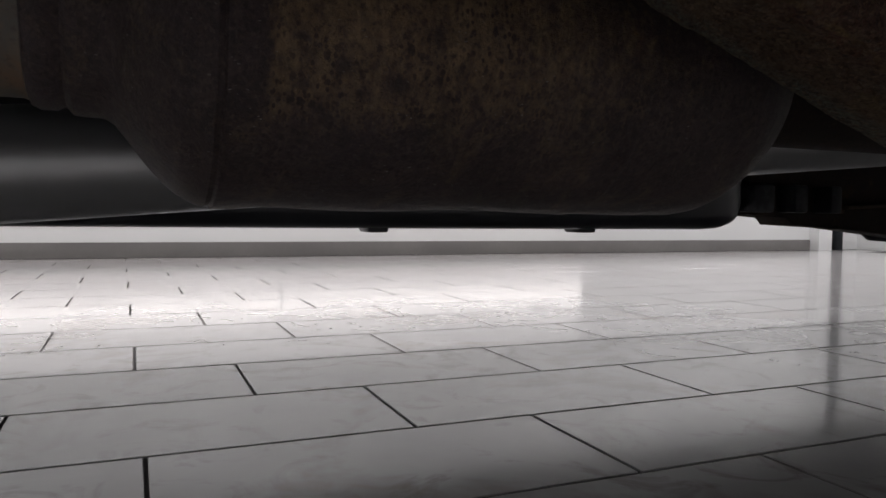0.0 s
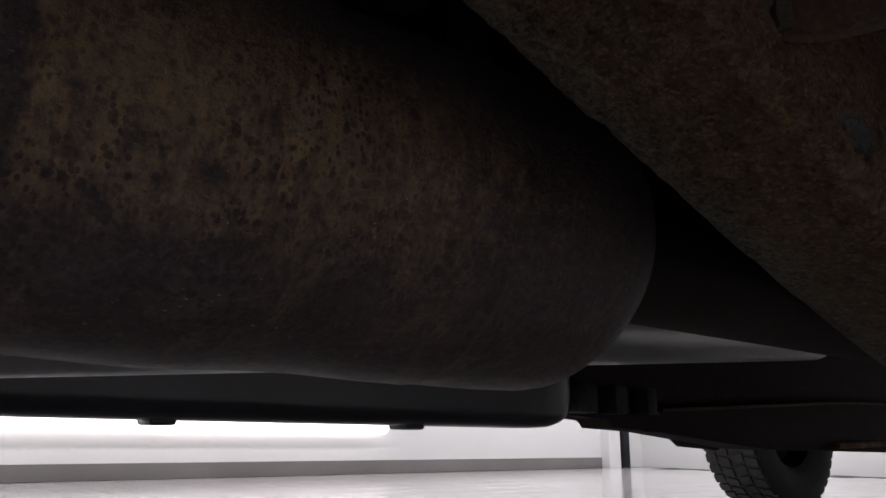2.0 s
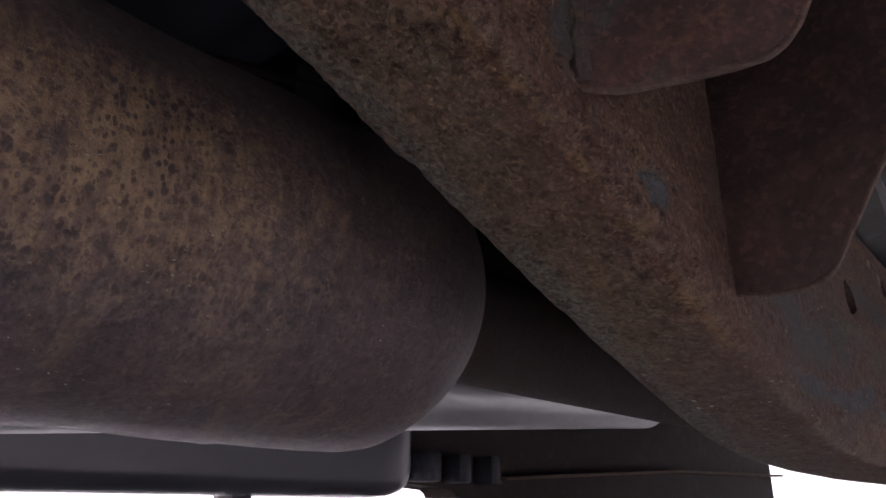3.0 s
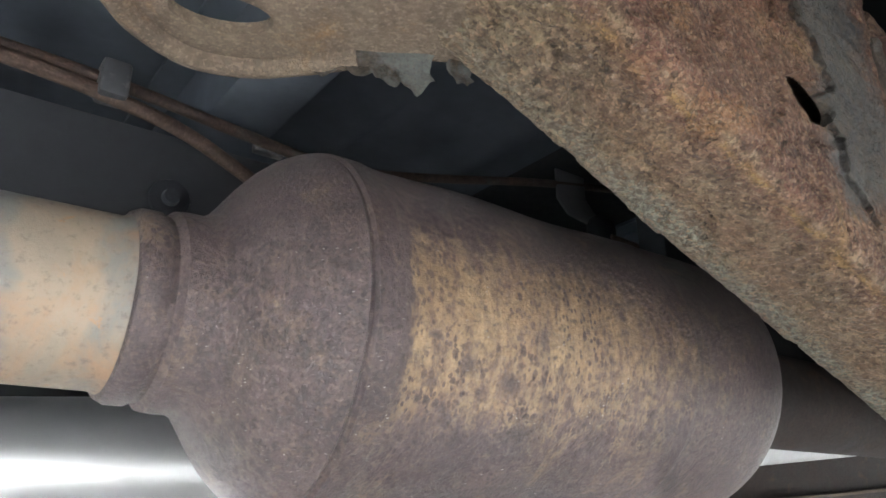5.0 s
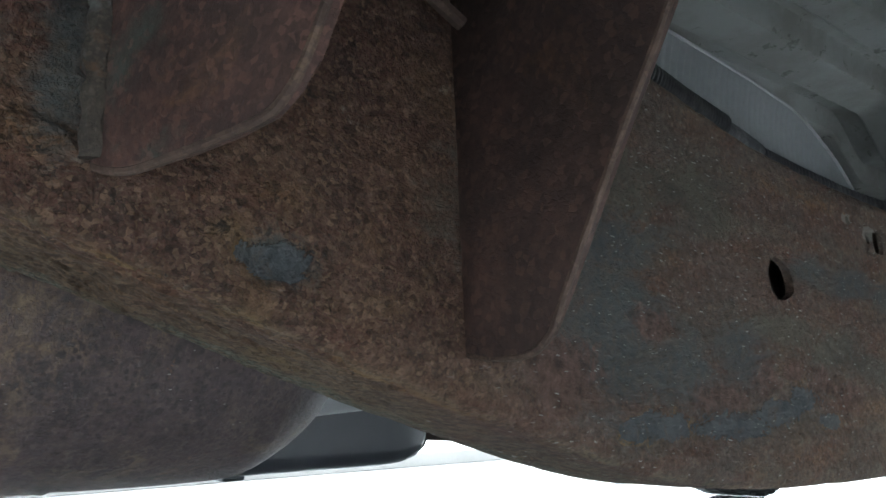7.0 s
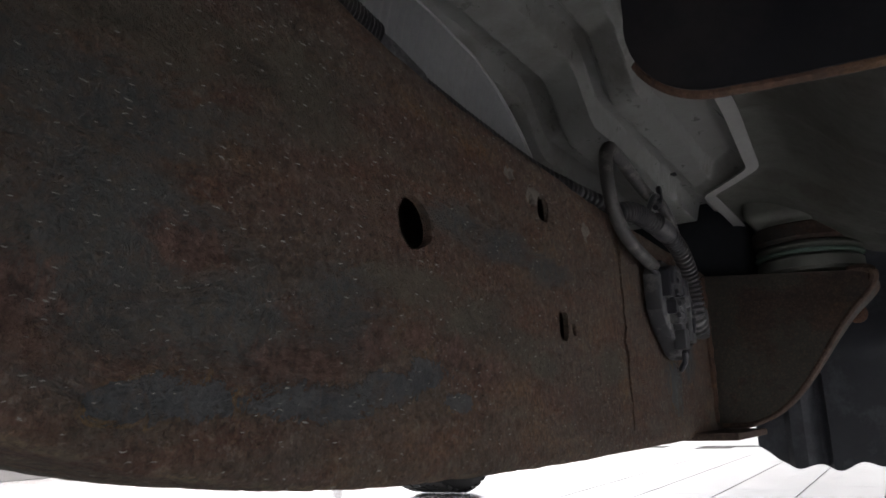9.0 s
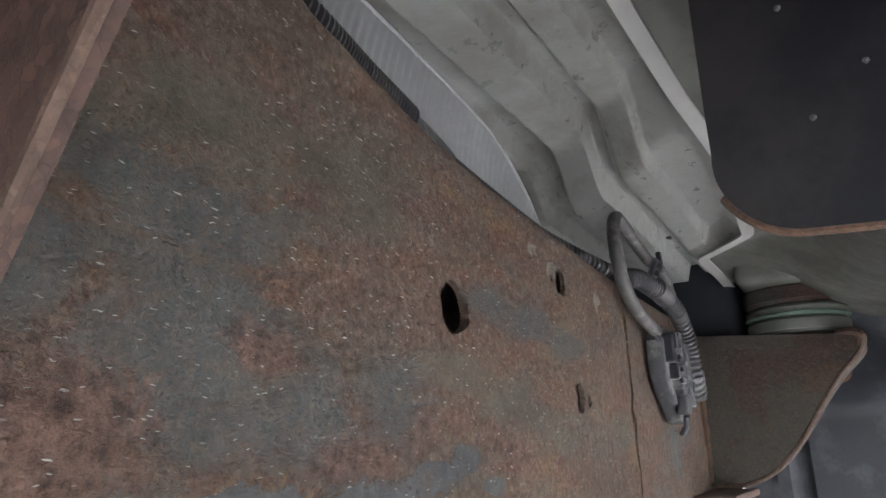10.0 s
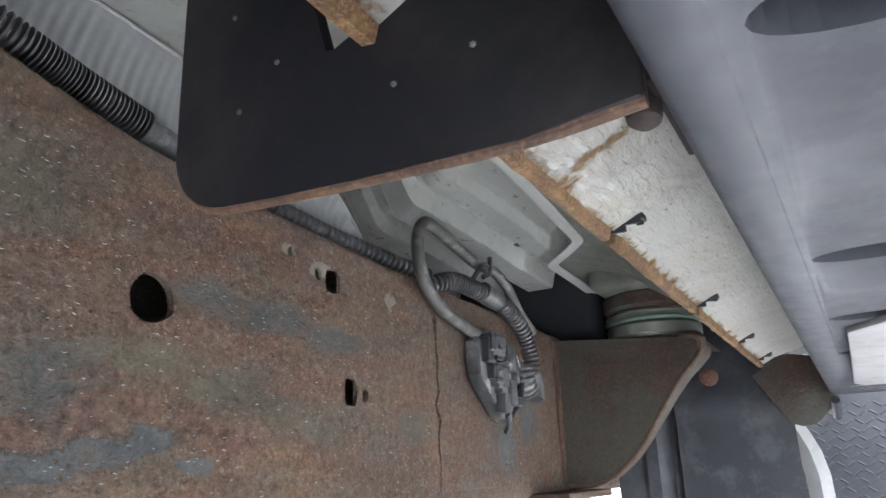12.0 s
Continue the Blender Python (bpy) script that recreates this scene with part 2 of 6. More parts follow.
    c = mix(nt, ramp(nt, fine, [(0.56, 0.0), (0.70, 0.6)]), c, (0.235, 0.165, 0.115))
    c = mix(nt, mathn(nt, "MULTIPLY", ramp(nt, x, [(0.52, 0.28), (0.68, 0.0)]), ramp(nt, noise_tex(nt, 20, 6, 0.65, v, 0.6), [(0.40, 0.0), (0.60, 1.0)])), c, (0.215, 0.112, 0.068))
    c = mix(nt, mathn(nt, "MULTIPLY", ramp(nt, noise_tex(nt, 13, 9, 0.72, along, 0.6), [(0.48, 0.0), (0.62, 0.6)]), ramp(nt, x, [(0.60, 0.0), (0.72, 1.0)])), c, (0.122, 0.106, 0.092))
    hind = ramp(nt, x, [(0.60, 1.0), (0.76, 0.25)])
    c = mix(nt, mathn(nt, "MULTIPLY", hind, ramp(nt, noise_tex(nt, 11, 8, 0.70, along, 1.1), [(0.52, 0.0), (0.64, 0.5)])), c, (0.215, 0.095, 0.052))
    c = mix(nt, mathn(nt, "MULTIPLY", hind, ramp(nt, noise_tex(nt, 15, 9, 0.72, coords(nt, (0.7, 1.3, 1.1)), 0.9), [(0.55, 0.0), (0.66, 0.75)])), c, (0.230, 0.150, 0.062))
    c = mix(nt, mathn(nt, "MULTIPLY", hind, ramp(nt, noise_tex(nt, 9, 8, 0.70, coords(nt, (1.0, 0.8, 0.9)), 0.7), [(0.36, 0.65), (0.46, 0.0)])), c, (0.062, 0.034, 0.028))
    below = mathn(nt, "ADD", mathn(nt, "MULTIPLY", mathn(nt, "SUBTRACT", y, 0.474), 70.0), mathn(nt, "MULTIPLY", mathn(nt, "SUBTRACT", mid, 0.5), 2.4))
    c = mix(nt, mathn(nt, "MULTIPLY", ramp(nt, below, [(0.0, 0.0), (0.8, 0.62)]), ramp(nt, noise_tex(nt, 21, 8, 0.72, v, 0.6), [(0.34, 0.45), (0.55, 1.0)])), c, mix(nt, ramp(nt, fine, [(0.36, 0.0), (0.62, 1.0)]), (0.078, 0.056, 0.038), (0.210, 0.160, 0.098)))
    c = mix(nt, mathn(nt, "MULTIPLY", mathn(nt, "MULTIPLY", ramp(nt, low, [(0.0, 0.0), (0.7, 0.75)]), ramp(nt, noise_tex(nt, 12, 6, 0.65, v), [(0.38, 0.2), (0.52, 1.0)])), ramp(nt, x, [(0.26, 0.3), (0.36, 1.0)])), c, gritty)
    ochre = mathn(nt, "ABSOLUTE", mathn(nt, "SUBTRACT", mathn(nt, "ADD", y, mathn(nt, "MULTIPLY", mathn(nt, "SUBTRACT", streak, 0.5), 0.016)), 0.4715))
    ochre = mathn(nt, "MULTIPLY", ramp(nt, ochre, [(0.0010, 1.0), (0.0042, 0.0)]), ramp(nt, noise_tex(nt, 24, 7, 0.7, v, 0.5), [(0.44, 0.0), (0.56, 0.85)]))
    c = mix(nt, mathn(nt, "MULTIPLY", ochre, ramp(nt, x, [(0.55, 1.0), (0.75, 0.2)])), c, (0.300, 0.190, 0.072))
    # darker brown on the outer face between the brackets
    outer = mathn(nt, "MULTIPLY", ramp(nt, y, [(0.4655, 1.0), (0.4685, 0.0)]), ramp(nt, x, [(0.46, 0.0), (0.52, 0.45), (0.66, 0.45), (0.72, 0.0)]))
    c = mix(nt, outer, c, mix(nt, ramp(nt, fine, [(0.38, 0.0), (0.62, 1.0)]), (0.050, 0.028, 0.024), (0.150, 0.084, 0.064)))
    amount = ramp(nt, x, [(0.55, 0.6), (0.80, 0.36)])
    pitted = mathn(nt, "MULTIPLY", ramp(nt, noise_tex(nt, 110, 6, 0.72, v, 0.4), [(0.33, 0.9), (0.42, 0.0)]), ramp(nt, x, [(0.60, 1.0), (0.75, 0.3)]))
    c = mix(nt, pitted, c, (0.022, 0.015, 0.012))
    c = mix(nt, mathn(nt, "MULTIPLY", ramp(nt, noise_tex(nt, 95, 7, 0.75, v, 0.6), [(0.62, 0.0), (0.70, 0.7)]), ramp(nt, x, [(0.60, 1.0), (0.75, 0.2)])), c, (0.300, 0.255, 0.200))
    c, rise = granules(nt, v, c, 520, amount, (0.036, 0.022, 0.017), (0.265, 0.170, 0.105), 0.9)
    veil = mathn(nt, "MULTIPLY", ramp(nt, noise_tex(nt, 34, 10, 0.78, along, 0.7), [(0.42, 0.0), (0.60, 0.62)]), ramp(nt, x, [(0.66, 0.15), (0.76, 1.0)]))
    c = mix(nt, veil, c, mix(nt, ramp(nt, fine, [(0.4, 0.0), (0.62, 1.0)]), (0.060, 0.054, 0.046), (0.140, 0.128, 0.102)))
    red = blobs(nt, [(0.88, 0.455, 0.09, 0.030), (0.70, 0.375, 0.05, 0.03), (0.82, 0.385, 0.03, 0.012), (0.93, 0.515, 0.10, 0.020), (0.97, 0.375, 0.05, 0.018), (1.20, 0.43, 0.05, 0.08)])
    red = ramp(nt, mathn(nt, "ADD", mathn(nt, "MULTIPLY", red, 0.6), mathn(nt, "MULTIPLY", mathn(nt, "SUBTRACT", noise_tex(nt, 26, 9, 0.75, along, 0.8), 0.5), 3.0)), [(0.1, 0.0), (0.9, 0.55)])
    c = mix(nt, red, c, mix(nt, ramp(nt, fine, [(0.38, 0.0), (0.64, 1.0)]), (0.070, 0.032, 0.025), (0.205, 0.105, 0.080)))
    grit = noise_tex(nt, 240, 6, 0.75, v)
    c = mix(nt, mathn(nt, "MULTIPLY", ramp(nt, grit, [(0.56, 0.0), (0.68, 0.75)]), ramp(nt, x, [(0.66, 0.2), (0.76, 1.0)])), c, (0.235, 0.195, 0.165))
    c = mix(nt, mathn(nt, "MULTIPLY", ramp(nt, grit, [(0.34, 0.7), (0.44, 0.0)]), ramp(nt, x, [(0.66, 0.2), (0.76, 1.0)])), c, (0.034, 0.026, 0.023))
    c = mix(nt, ramp(nt, x, [(0.66, 0.0), (0.76, 0.10)]), c, (0.112, 0.095, 0.082))
    # grey paint that is left
    blue = [(0.975, 0.472, 0.045, 0.016), (1.030, 0.466, 0.045, 0.015), (1.095, 0.459, 0.045, 0.012), (0.760, 0.420, 0.055, 0.050), (0.815, 0.402, 0.045, 0.028), (0.750, 0.460, 0.055, 0.030),
            (0.870, 0.412, 0.045, 0.022), (1.400, 0.388, 0.030, 0.034), (1.465, 0.430, 0.030, 0.045), (0.582, 0.438, 0.018, 0.013), (0.467, 0.560, 0.040, 0.060), (0.440, 0.521, 0.022, 0.030), (0.508, 0.50, 0.012, 0.045), (0.70, 0.44, 0.03, 0.025)]
    olive = [(0.930, 0.427, 0.055, 0.017), (0.990, 0.420, 0.055, 0.018), (1.045, 0.406, 0.050, 0.020), (1.080, 0.393, 0.030, 0.016), (0.760, 0.500, 0.060, 0.030), (0.850, 0.505, 0.060, 0.022), (0.700, 0.480, 0.05, 0.04), (1.21, 0.40, 0.03, 0.02)]
    ragged = mathn(nt, "ADD", mathn(nt, "MULTIPLY", mathn(nt, "SUBTRACT", noise_tex(nt, 24, 10, 0.74, along, 0.8), 0.5), 3.4), mathn(nt, "MULTIPLY", mathn(nt, "SUBTRACT", fine, 0.5), 1.8))
    p = ramp(nt, mathn(nt, "ADD", mathn(nt, "MULTIPLY", blobs(nt, blue), 1.1), ragged), [(-0.30, 0.0), (0.50, 0.86)])
    po = ramp(nt, mathn(nt, "ADD", mathn(nt, "MULTIPLY", blobs(nt, olive), 1.0), ragged), [(-0.35, 0.0), (0.60, 0.76)])
    c = mix(nt, po, c, mix(nt, ramp(nt, mid, [(0.38, 0.0), (0.64, 1.0)]), (0.060, 0.057, 0.046), (0.140, 0.128, 0.098)))
    torn = ramp(nt, z, [(jz, jx) for jz, jx in JAG])
    skin = ramp(nt, mathn(nt, "ADD", mathn(nt, "MULTIPLY", mathn(nt, "SUBTRACT", x, torn), 60.0), mathn(nt, "MULTIPLY", mathn(nt, "SUBTRACT", fine, 0.5), 1.0)), [(0.0, 0.0), (0.10, 0.85)])
    skin = mathn(nt, "MULTIPLY", skin, ramp(nt, mathn(nt, "ADD", x, mathn(nt, "MULTIPLY", mathn(nt, "SUBTRACT", mid, 0.5), 0.10)), [(0.475, 1.0), (0.50, 0.0)]))
    skin = mathn(nt, "MULTIPLY", skin, ramp(nt, mathn(nt, "ADD", z, mathn(nt, "MULTIPLY", mathn(nt, "SUBTRACT", streak, 0.5), 0.08)), [(0.497, 0.0), (0.51, 1.0)]))
    p = mathn(nt, "MAXIMUM", p, mathn(nt, "MULTIPLY", skin, ramp(nt, y, [(0.4645, 1.0), (0.4655, 0.0)])))
    pc = mix(nt, ramp(nt, mid, [(0.35, 0.0), (0.7, 1.0)]), (0.052, 0.060, 0.066), (0.112, 0.117, 0.110))
    pc = mix(nt, ramp(nt, fine, [(0.46, 0.0), (0.66, 0.8)]), pc, (0.110, 0.088, 0.068))
    c = mix(nt, p, c, pc)
    # red scale that breaks through the paint
    scab = blobs(nt, [(0.965, 0.398, 0.022, 0.010), (0.897, 0.395, 0.022, 0.011), (1.005, 0.386, 0.026, 0.012), (0.845, 0.387, 0.030, 0.010), (0.725, 0.398, 0.034, 0.020), (0.790, 0.424, 0.020, 0.011), (0.930, 0.402, 0.016, 0.008)])
    scab = ramp(nt, mathn(nt, "ADD", mathn(nt, "MULTIPLY", scab, 1.2), mathn(nt, "MULTIPLY", mathn(nt, "SUBTRACT", noise_tex(nt, 60, 10, 0.80, v, 0.8), 0.5), 4.2)), [(0.0, 0.0), (0.6, 0.85)])
    c = mix(nt, scab, c, mix(nt, ramp(nt, fine, [(0.36, 0.0), (0.62, 1.0)]), (0.050, 0.028, 0.024), (0.175, 0.104, 0.082)))
    # islands of thick paint with lifted, cracked rims
    isle = blobs(nt, [(0.795, 0.372, 0.045, 0.0095), (0.855, 0.371, 0.050, 0.0095), (0.905, 0.377, 0.035, 0.010), (0.938, 0.384, 0.024, 0.011), (0.968, 0.370, 0.020, 0.007), (0.580, 0.4365, 0.016, 0.010), (1.402, 0.383, 0.026, 0.032), (1.458, 0.415, 0.020, 0.030)])
    isle = mathn(nt, "ADD", mathn(nt, "MULTIPLY", isle, 1.2), mathn(nt, "MULTIPLY", mathn(nt, "SUBTRACT", noise_tex(nt, 42, 10, 0.78, v, 1.0), 0.5), 3.4))
    c = mix(nt, mathn(nt, "MULTIPLY", ramp(nt, isle, [(0.0, 0.0), (0.22, 1.0), (0.40, 0.0)]), ramp(nt, noise_tex(nt, 36, 7, 0.7, v, 0.5), [(0.50, 0.0), (0.62, 0.7)])), c, (0.230, 0.145, 0.062))
    thick = ramp(nt, isle, [(0.28, 0.0), (0.36, 0.95)])
    c = mix(nt, thick, c, mix(nt, ramp(nt, mid, [(0.36, 0.0), (0.66, 1.0)]), (0.060, 0.066, 0.072), (0.116, 0.122, 0.126)))
    c = mix(nt, mathn(nt, "MULTIPLY", ramp(nt, noise_tex(nt, 60, 9, 0.76, v, 0.6), [(0.52, 0.0), (0.64, 0.75)]), thick), c, (0.105, 0.078, 0.060))
    split = mathn(nt, "MULTIPLY", ramp(nt, isle, [(0.24, 0.0), (0.29, 1.0), (0.34, 0.0)]), ramp(nt, noise_tex(nt, 30, 4, 0.6, v), [(0.50, 0.0), (0.56, 0.95)]))
    c = mix(nt, split, c, (0.012, 0.010, 0.010))
    bare = blobs(nt, [(1.082, 0.511, 0.019, 0.009), (1.175, 0.503, 0.010, 0.010), (1.045, 0.518, 0.010, 0.006)])
    bare = ramp(nt, mathn(nt, "ADD", bare, mathn(nt, "MULTIPLY", mathn(nt, "SUBTRACT", fine, 0.5), 2.0)), [(0.2, 0.0), (0.4, 0.8)])
    c = mix(nt, bare, c, (0.24, 0.225, 0.20))
    # dark line painted along the torn edge as its shadow
    tear = mathn(nt, "ABSOLUTE", mathn(nt, "ADD", mathn(nt, "SUBTRACT", x, torn), mathn(nt, "MULTIPLY", mathn(nt, "SUBTRACT", fine, 0.5), 0.006)))
    tear = mathn(nt, "MULTIPLY", ramp(nt, tear, [(0.0004, 1.0), (0.0012, 0.0)]), ramp(nt, mathn(nt, "ABSOLUTE", mathn(nt, "SUBTRACT", z, 0.562)), [(0.070, 1.0), (0.080, 0.0)]))
    c = mix(nt, mathn(nt, "MULTIPLY", tear, 0.9), c, (0.012, 0.009, 0.008))
    # cracks round the flakes
    vo = nt.nodes.new("ShaderNodeTexVoronoi")
    vo.feature = "DISTANCE_TO_EDGE"
    vo.inputs["Scale"].default_value = 62
    mpv = nt.nodes.new("ShaderNodeVectorMath")
    mpv.operation = "ADD"
    nv = nt.nodes.new("ShaderNodeTexNoise")
    nv.inputs["Scale"].default_value = 60
    nt.links.new(v, nv.inputs["Vector"])
    sc = nt.nodes.new("ShaderNodeVectorMath")
    sc.operation = "SCALE"
    sc.inputs[3].default_value = 0.03
    nt.links.new(nv.outputs["Color"], sc.inputs[0])
    nt.links.new(v, mpv.inputs[0])
    nt.links.new(sc.outputs[0], mpv.inputs[1])
    nt.links.new(mpv.outputs[0], vo.inputs["Vector"])
    crack = mathn(nt, "MULTIPLY", ramp(nt, vo.outputs["Distance"], [(0.012, 1.0), (0.035, 0.0)]), ramp(nt, noise_tex(nt, 26, 5, 0.7, v), [(0.64, 0.0), (0.69, 1.0)]))
    c = mix(nt, mathn(nt, "MULTIPLY", crack, 0.9), c, (0.012, 0.009, 0.008))
    front = ramp(nt, x, [(0.66, 0.12), (0.72, 1.0)])
    c = mix(nt, mathn(nt, "MULTIPLY", chips(nt, v, 92, 12, 0.36, 0.0, 24.0, 0.50), front), c, (0.36, 0.35, 0.33))
    c = mix(nt, mathn(nt, "MULTIPLY", chips(nt, v, 150, 20, 0.36, 3.7, -12.0, 0.50), front), c, (0.32, 0.31, 0.29))
    nt.links.new(c, b.inputs["Base Color"])
    nt.links.new(ramp(nt, mid, [(0.2, 0.6), (0.8, 0.92)]), b.inputs["Roughness"])
    b.inputs["Specular IOR Level"].default_value = 0.3
    h = mathn(nt, "ADD", mathn(nt, "MULTIPLY", mid, 0.8), mathn(nt, "ADD", mathn(nt, "MULTIPLY", fine, 0.7), mathn(nt, "MULTIPLY", grain, 0.5)))
    h = mathn(nt, "ADD", mathn(nt, "ADD", h, mathn(nt, "MULTIPLY", p, -0.3)), mathn(nt, "MULTIPLY", thick, 0.5))
    h = mathn(nt, "SUBTRACT", h, mathn(nt, "MULTIPLY", mathn(nt, "MAXIMUM", crack, slit), 0.9))
    h = mathn(nt, "ADD", h, mathn(nt, "MULTIPLY", mathn(nt, "MULTIPLY", rise, amount), 0.35))
    bump(nt, b, h, 1.0, 0.006)
    return m


def muffler_material():
    m, nt, b = mat("muffler_scale")
    v = coords(nt)
    x, y, z = xyz(nt)
    ring = coords(nt, (2.0, 0.6, 0.6))
    mid = noise_tex(nt, 34, 9, 0.7, v, 0.3)
    fine = noise_tex(nt, 190, 8, 0.72, v)
    turn = noise_tex(nt, 48, 8, 0.7, ring, 0.3)
    c = mix(nt, ramp(nt, mid, [(0.35, 0.0), (0.66, 1.0)]), (0.036, 0.025, 0.027), (0.100, 0.070, 0.069))
    c = mix(nt, ramp(nt, turn, [(0.50, 0.0), (0.66, 0.45)]), c, (0.150, 0.108, 0.085))
    c = mix(nt, ramp(nt, noise_tex(nt, 14, 5, 0.6, v), [(0.48, 0.0), (0.64, 0.6)]), c, (0.066, 0.048, 0.054))
    c = mix(nt, ramp(nt, noise_tex(nt, 24, 9, 0.74, v, 0.6), [(0.54, 0.0), (0.66, 0.6)]), c, (0.190, 0.130, 0.080))
    # worn tan patch, sharp at one end and fading along the shell
    wob = mathn(nt, "MULTIPLY", mathn(nt, "SUBTRACT", mid, 0.5), 0.02)
    xx = mathn(nt, "ADD", x, wob)
    a = ramp(nt, xx, [(0.285, 0.0), (0.291, 1.0), (0.46, 0.9), (0.70, 0.0)])
    zz = mathn(nt, "ADD", z, mathn(nt, "MULTIPLY", wob, 2.0))
    d = ramp(nt, zz, [(0.365, 0.0), (0.41, 0.85), (0.47, 1.0), (0.50, 0.8), (0.545, 0.0)])
    face = ramp(nt, y, [(0.66, 1.0), (0.72, 0.0)])
    g = mathn(nt, "MULTIPLY", mathn(nt, "MULTIPLY", a, d), face)
    tear = mathn(nt, "ADD", mathn(nt, "MULTIPLY", mathn(nt, "SUBTRACT", noise_tex(nt, 80, 9, 0.78, v, 0.5), 0.5), 1.4), mathn(nt, "MULTIPLY", mathn(nt, "SUBTRACT", turn, 0.5), 0.6))
    worn = ramp(nt, mathn(nt, "ADD", mathn(nt, "MULTIPLY", g, 0.72), tear), [(0.28, 0.0), (0.75, 0.9)])
    gold = mix(nt, ramp(nt, turn, [(0.36, 0.0), (0.62, 1.0)]), (0.195, 0.118, 0.066), (0.320, 0.222, 0.128))
    c = mix(nt, worn, c, gold)
    for scale, lo, hi, amount in ((60, 0.10, 0.22, 0.85), (125, 0.24, 0.36, 0.95), (250, 0.30, 0.42, 0.9)):
        vo = nt.nodes.new("ShaderNodeTexVoronoi")
        vo.inputs["Scale"].default_value = scale
        nt.links.new(coords(nt, (1.1, 0.82, 0.82)), vo.inputs["Vector"])
        pick = nt.nodes.new("ShaderNodeSeparateColor")
        nt.links.new(vo.outputs["Color"], pick.inputs[0])
        dd = mathn(nt, "ADD", vo.outputs["Distance"], mathn(nt, "MULTIPLY", mathn(nt, "SUBTRACT", noise_tex(nt, scale * 1.7, 6, 0.72, v), 0.5), 0.75))
        s = mathn(nt, "MULTIPLY", ramp(nt, dd, [(lo, 1.0), (hi, 0.0)]), ramp(nt, pick.outputs[0], [(0.26, 0.0), (0.40, 1.0)]))
        s = mathn(nt, "MULTIPLY", s, ramp(nt, noise_tex(nt, 16, 4, 0.6, v), [(0.36, 0.25), (0.56, 1.0)]))
        c = mix(nt, mathn(nt, "MULTIPLY", s, amount), c, (0.040, 0.026, 0.030))
    big = blobs(nt, [(0.334, 0.432, 0.011, 0.008), (0.371, 0.424, 0.011, 0.0085), (0.308, 0.447, 0.006, 0.004), (0.31, 0.42, 0.007, 0.004), (0.395, 0.455, 0.006, 0.01)])
    big = ramp(nt, mathn(nt, "ADD", big, mathn(nt, "MULTIPLY", mathn(nt, "SUBTRACT", fine, 0.5), 2.2)), [(0.05, 0.0), (0.6, 0.85)])
    c = mix(nt, mathn(nt, "MULTIPLY", big, face), c, (0.045, 0.034, 0.038))
    c = mix(nt, mathn(nt, "MULTIPLY", ramp(nt, noise_tex(nt, 40, 8, 0.74, v, 0.8), [(0.36, 0.75), (0.46, 0.0)]), mathn(nt, "SUBTRACT", 1.0, worn)), c, (0.030, 0.021, 0.025))
    c = mix(nt, mathn(nt, "MULTIPLY", ramp(nt, noise_tex(nt, 52, 9, 0.78, v, 0.9), [(0.63, 0.0), (0.70, 0.8)]), ramp(nt, x, [(0.40, 0.15), (0.60, 1.0)])), c, (0.270, 0.135, 0.065))
    c, rise = granules(nt, v, c, 420, 0.15, (0.036, 0.026, 0.027), (0.280, 0.205, 0.140), 0.6)
    c = mix(nt, ramp(nt, fine, [(0.56, 0.0), (0.72, 0.4)]), c, (0.25, 0.195, 0.16))
    c = mix(nt, ramp(nt, fine, [(0.34, 0.75), (0.47, 0.0)]), c, (0.034, 0.024, 0.025))
    c = mix(nt, chips(nt, v, 170, 20, 0.48, 1.3, 60.0, 0.7), c, (0.42, 0.40, 0.38))
    nt.links.new(c, b.inputs["Base Color"])
    nt.links.new(mathn(nt, "SUBTRACT", ramp(nt, mid, [(0.2, 0.40), (0.8, 0.62)]), mathn(nt, "MULTIPLY", worn, 0.08)), b.inputs["Roughness"])
    nt.links.new(mathn(nt, "MULTIPLY", worn, 0.3), b.inputs["Metallic"])
    b.inputs["Specular IOR Level"].default_value = 0.5
    bump(nt, b, mathn(nt, "ADD", mathn(nt, "MULTIPLY", mid, 0.6), mathn(nt, "ADD", mathn(nt, "MULTIPLY", fine, 0.6), mathn(nt, "MULTIPLY", rise, 0.2))), 0.8, 0.003)
    return m


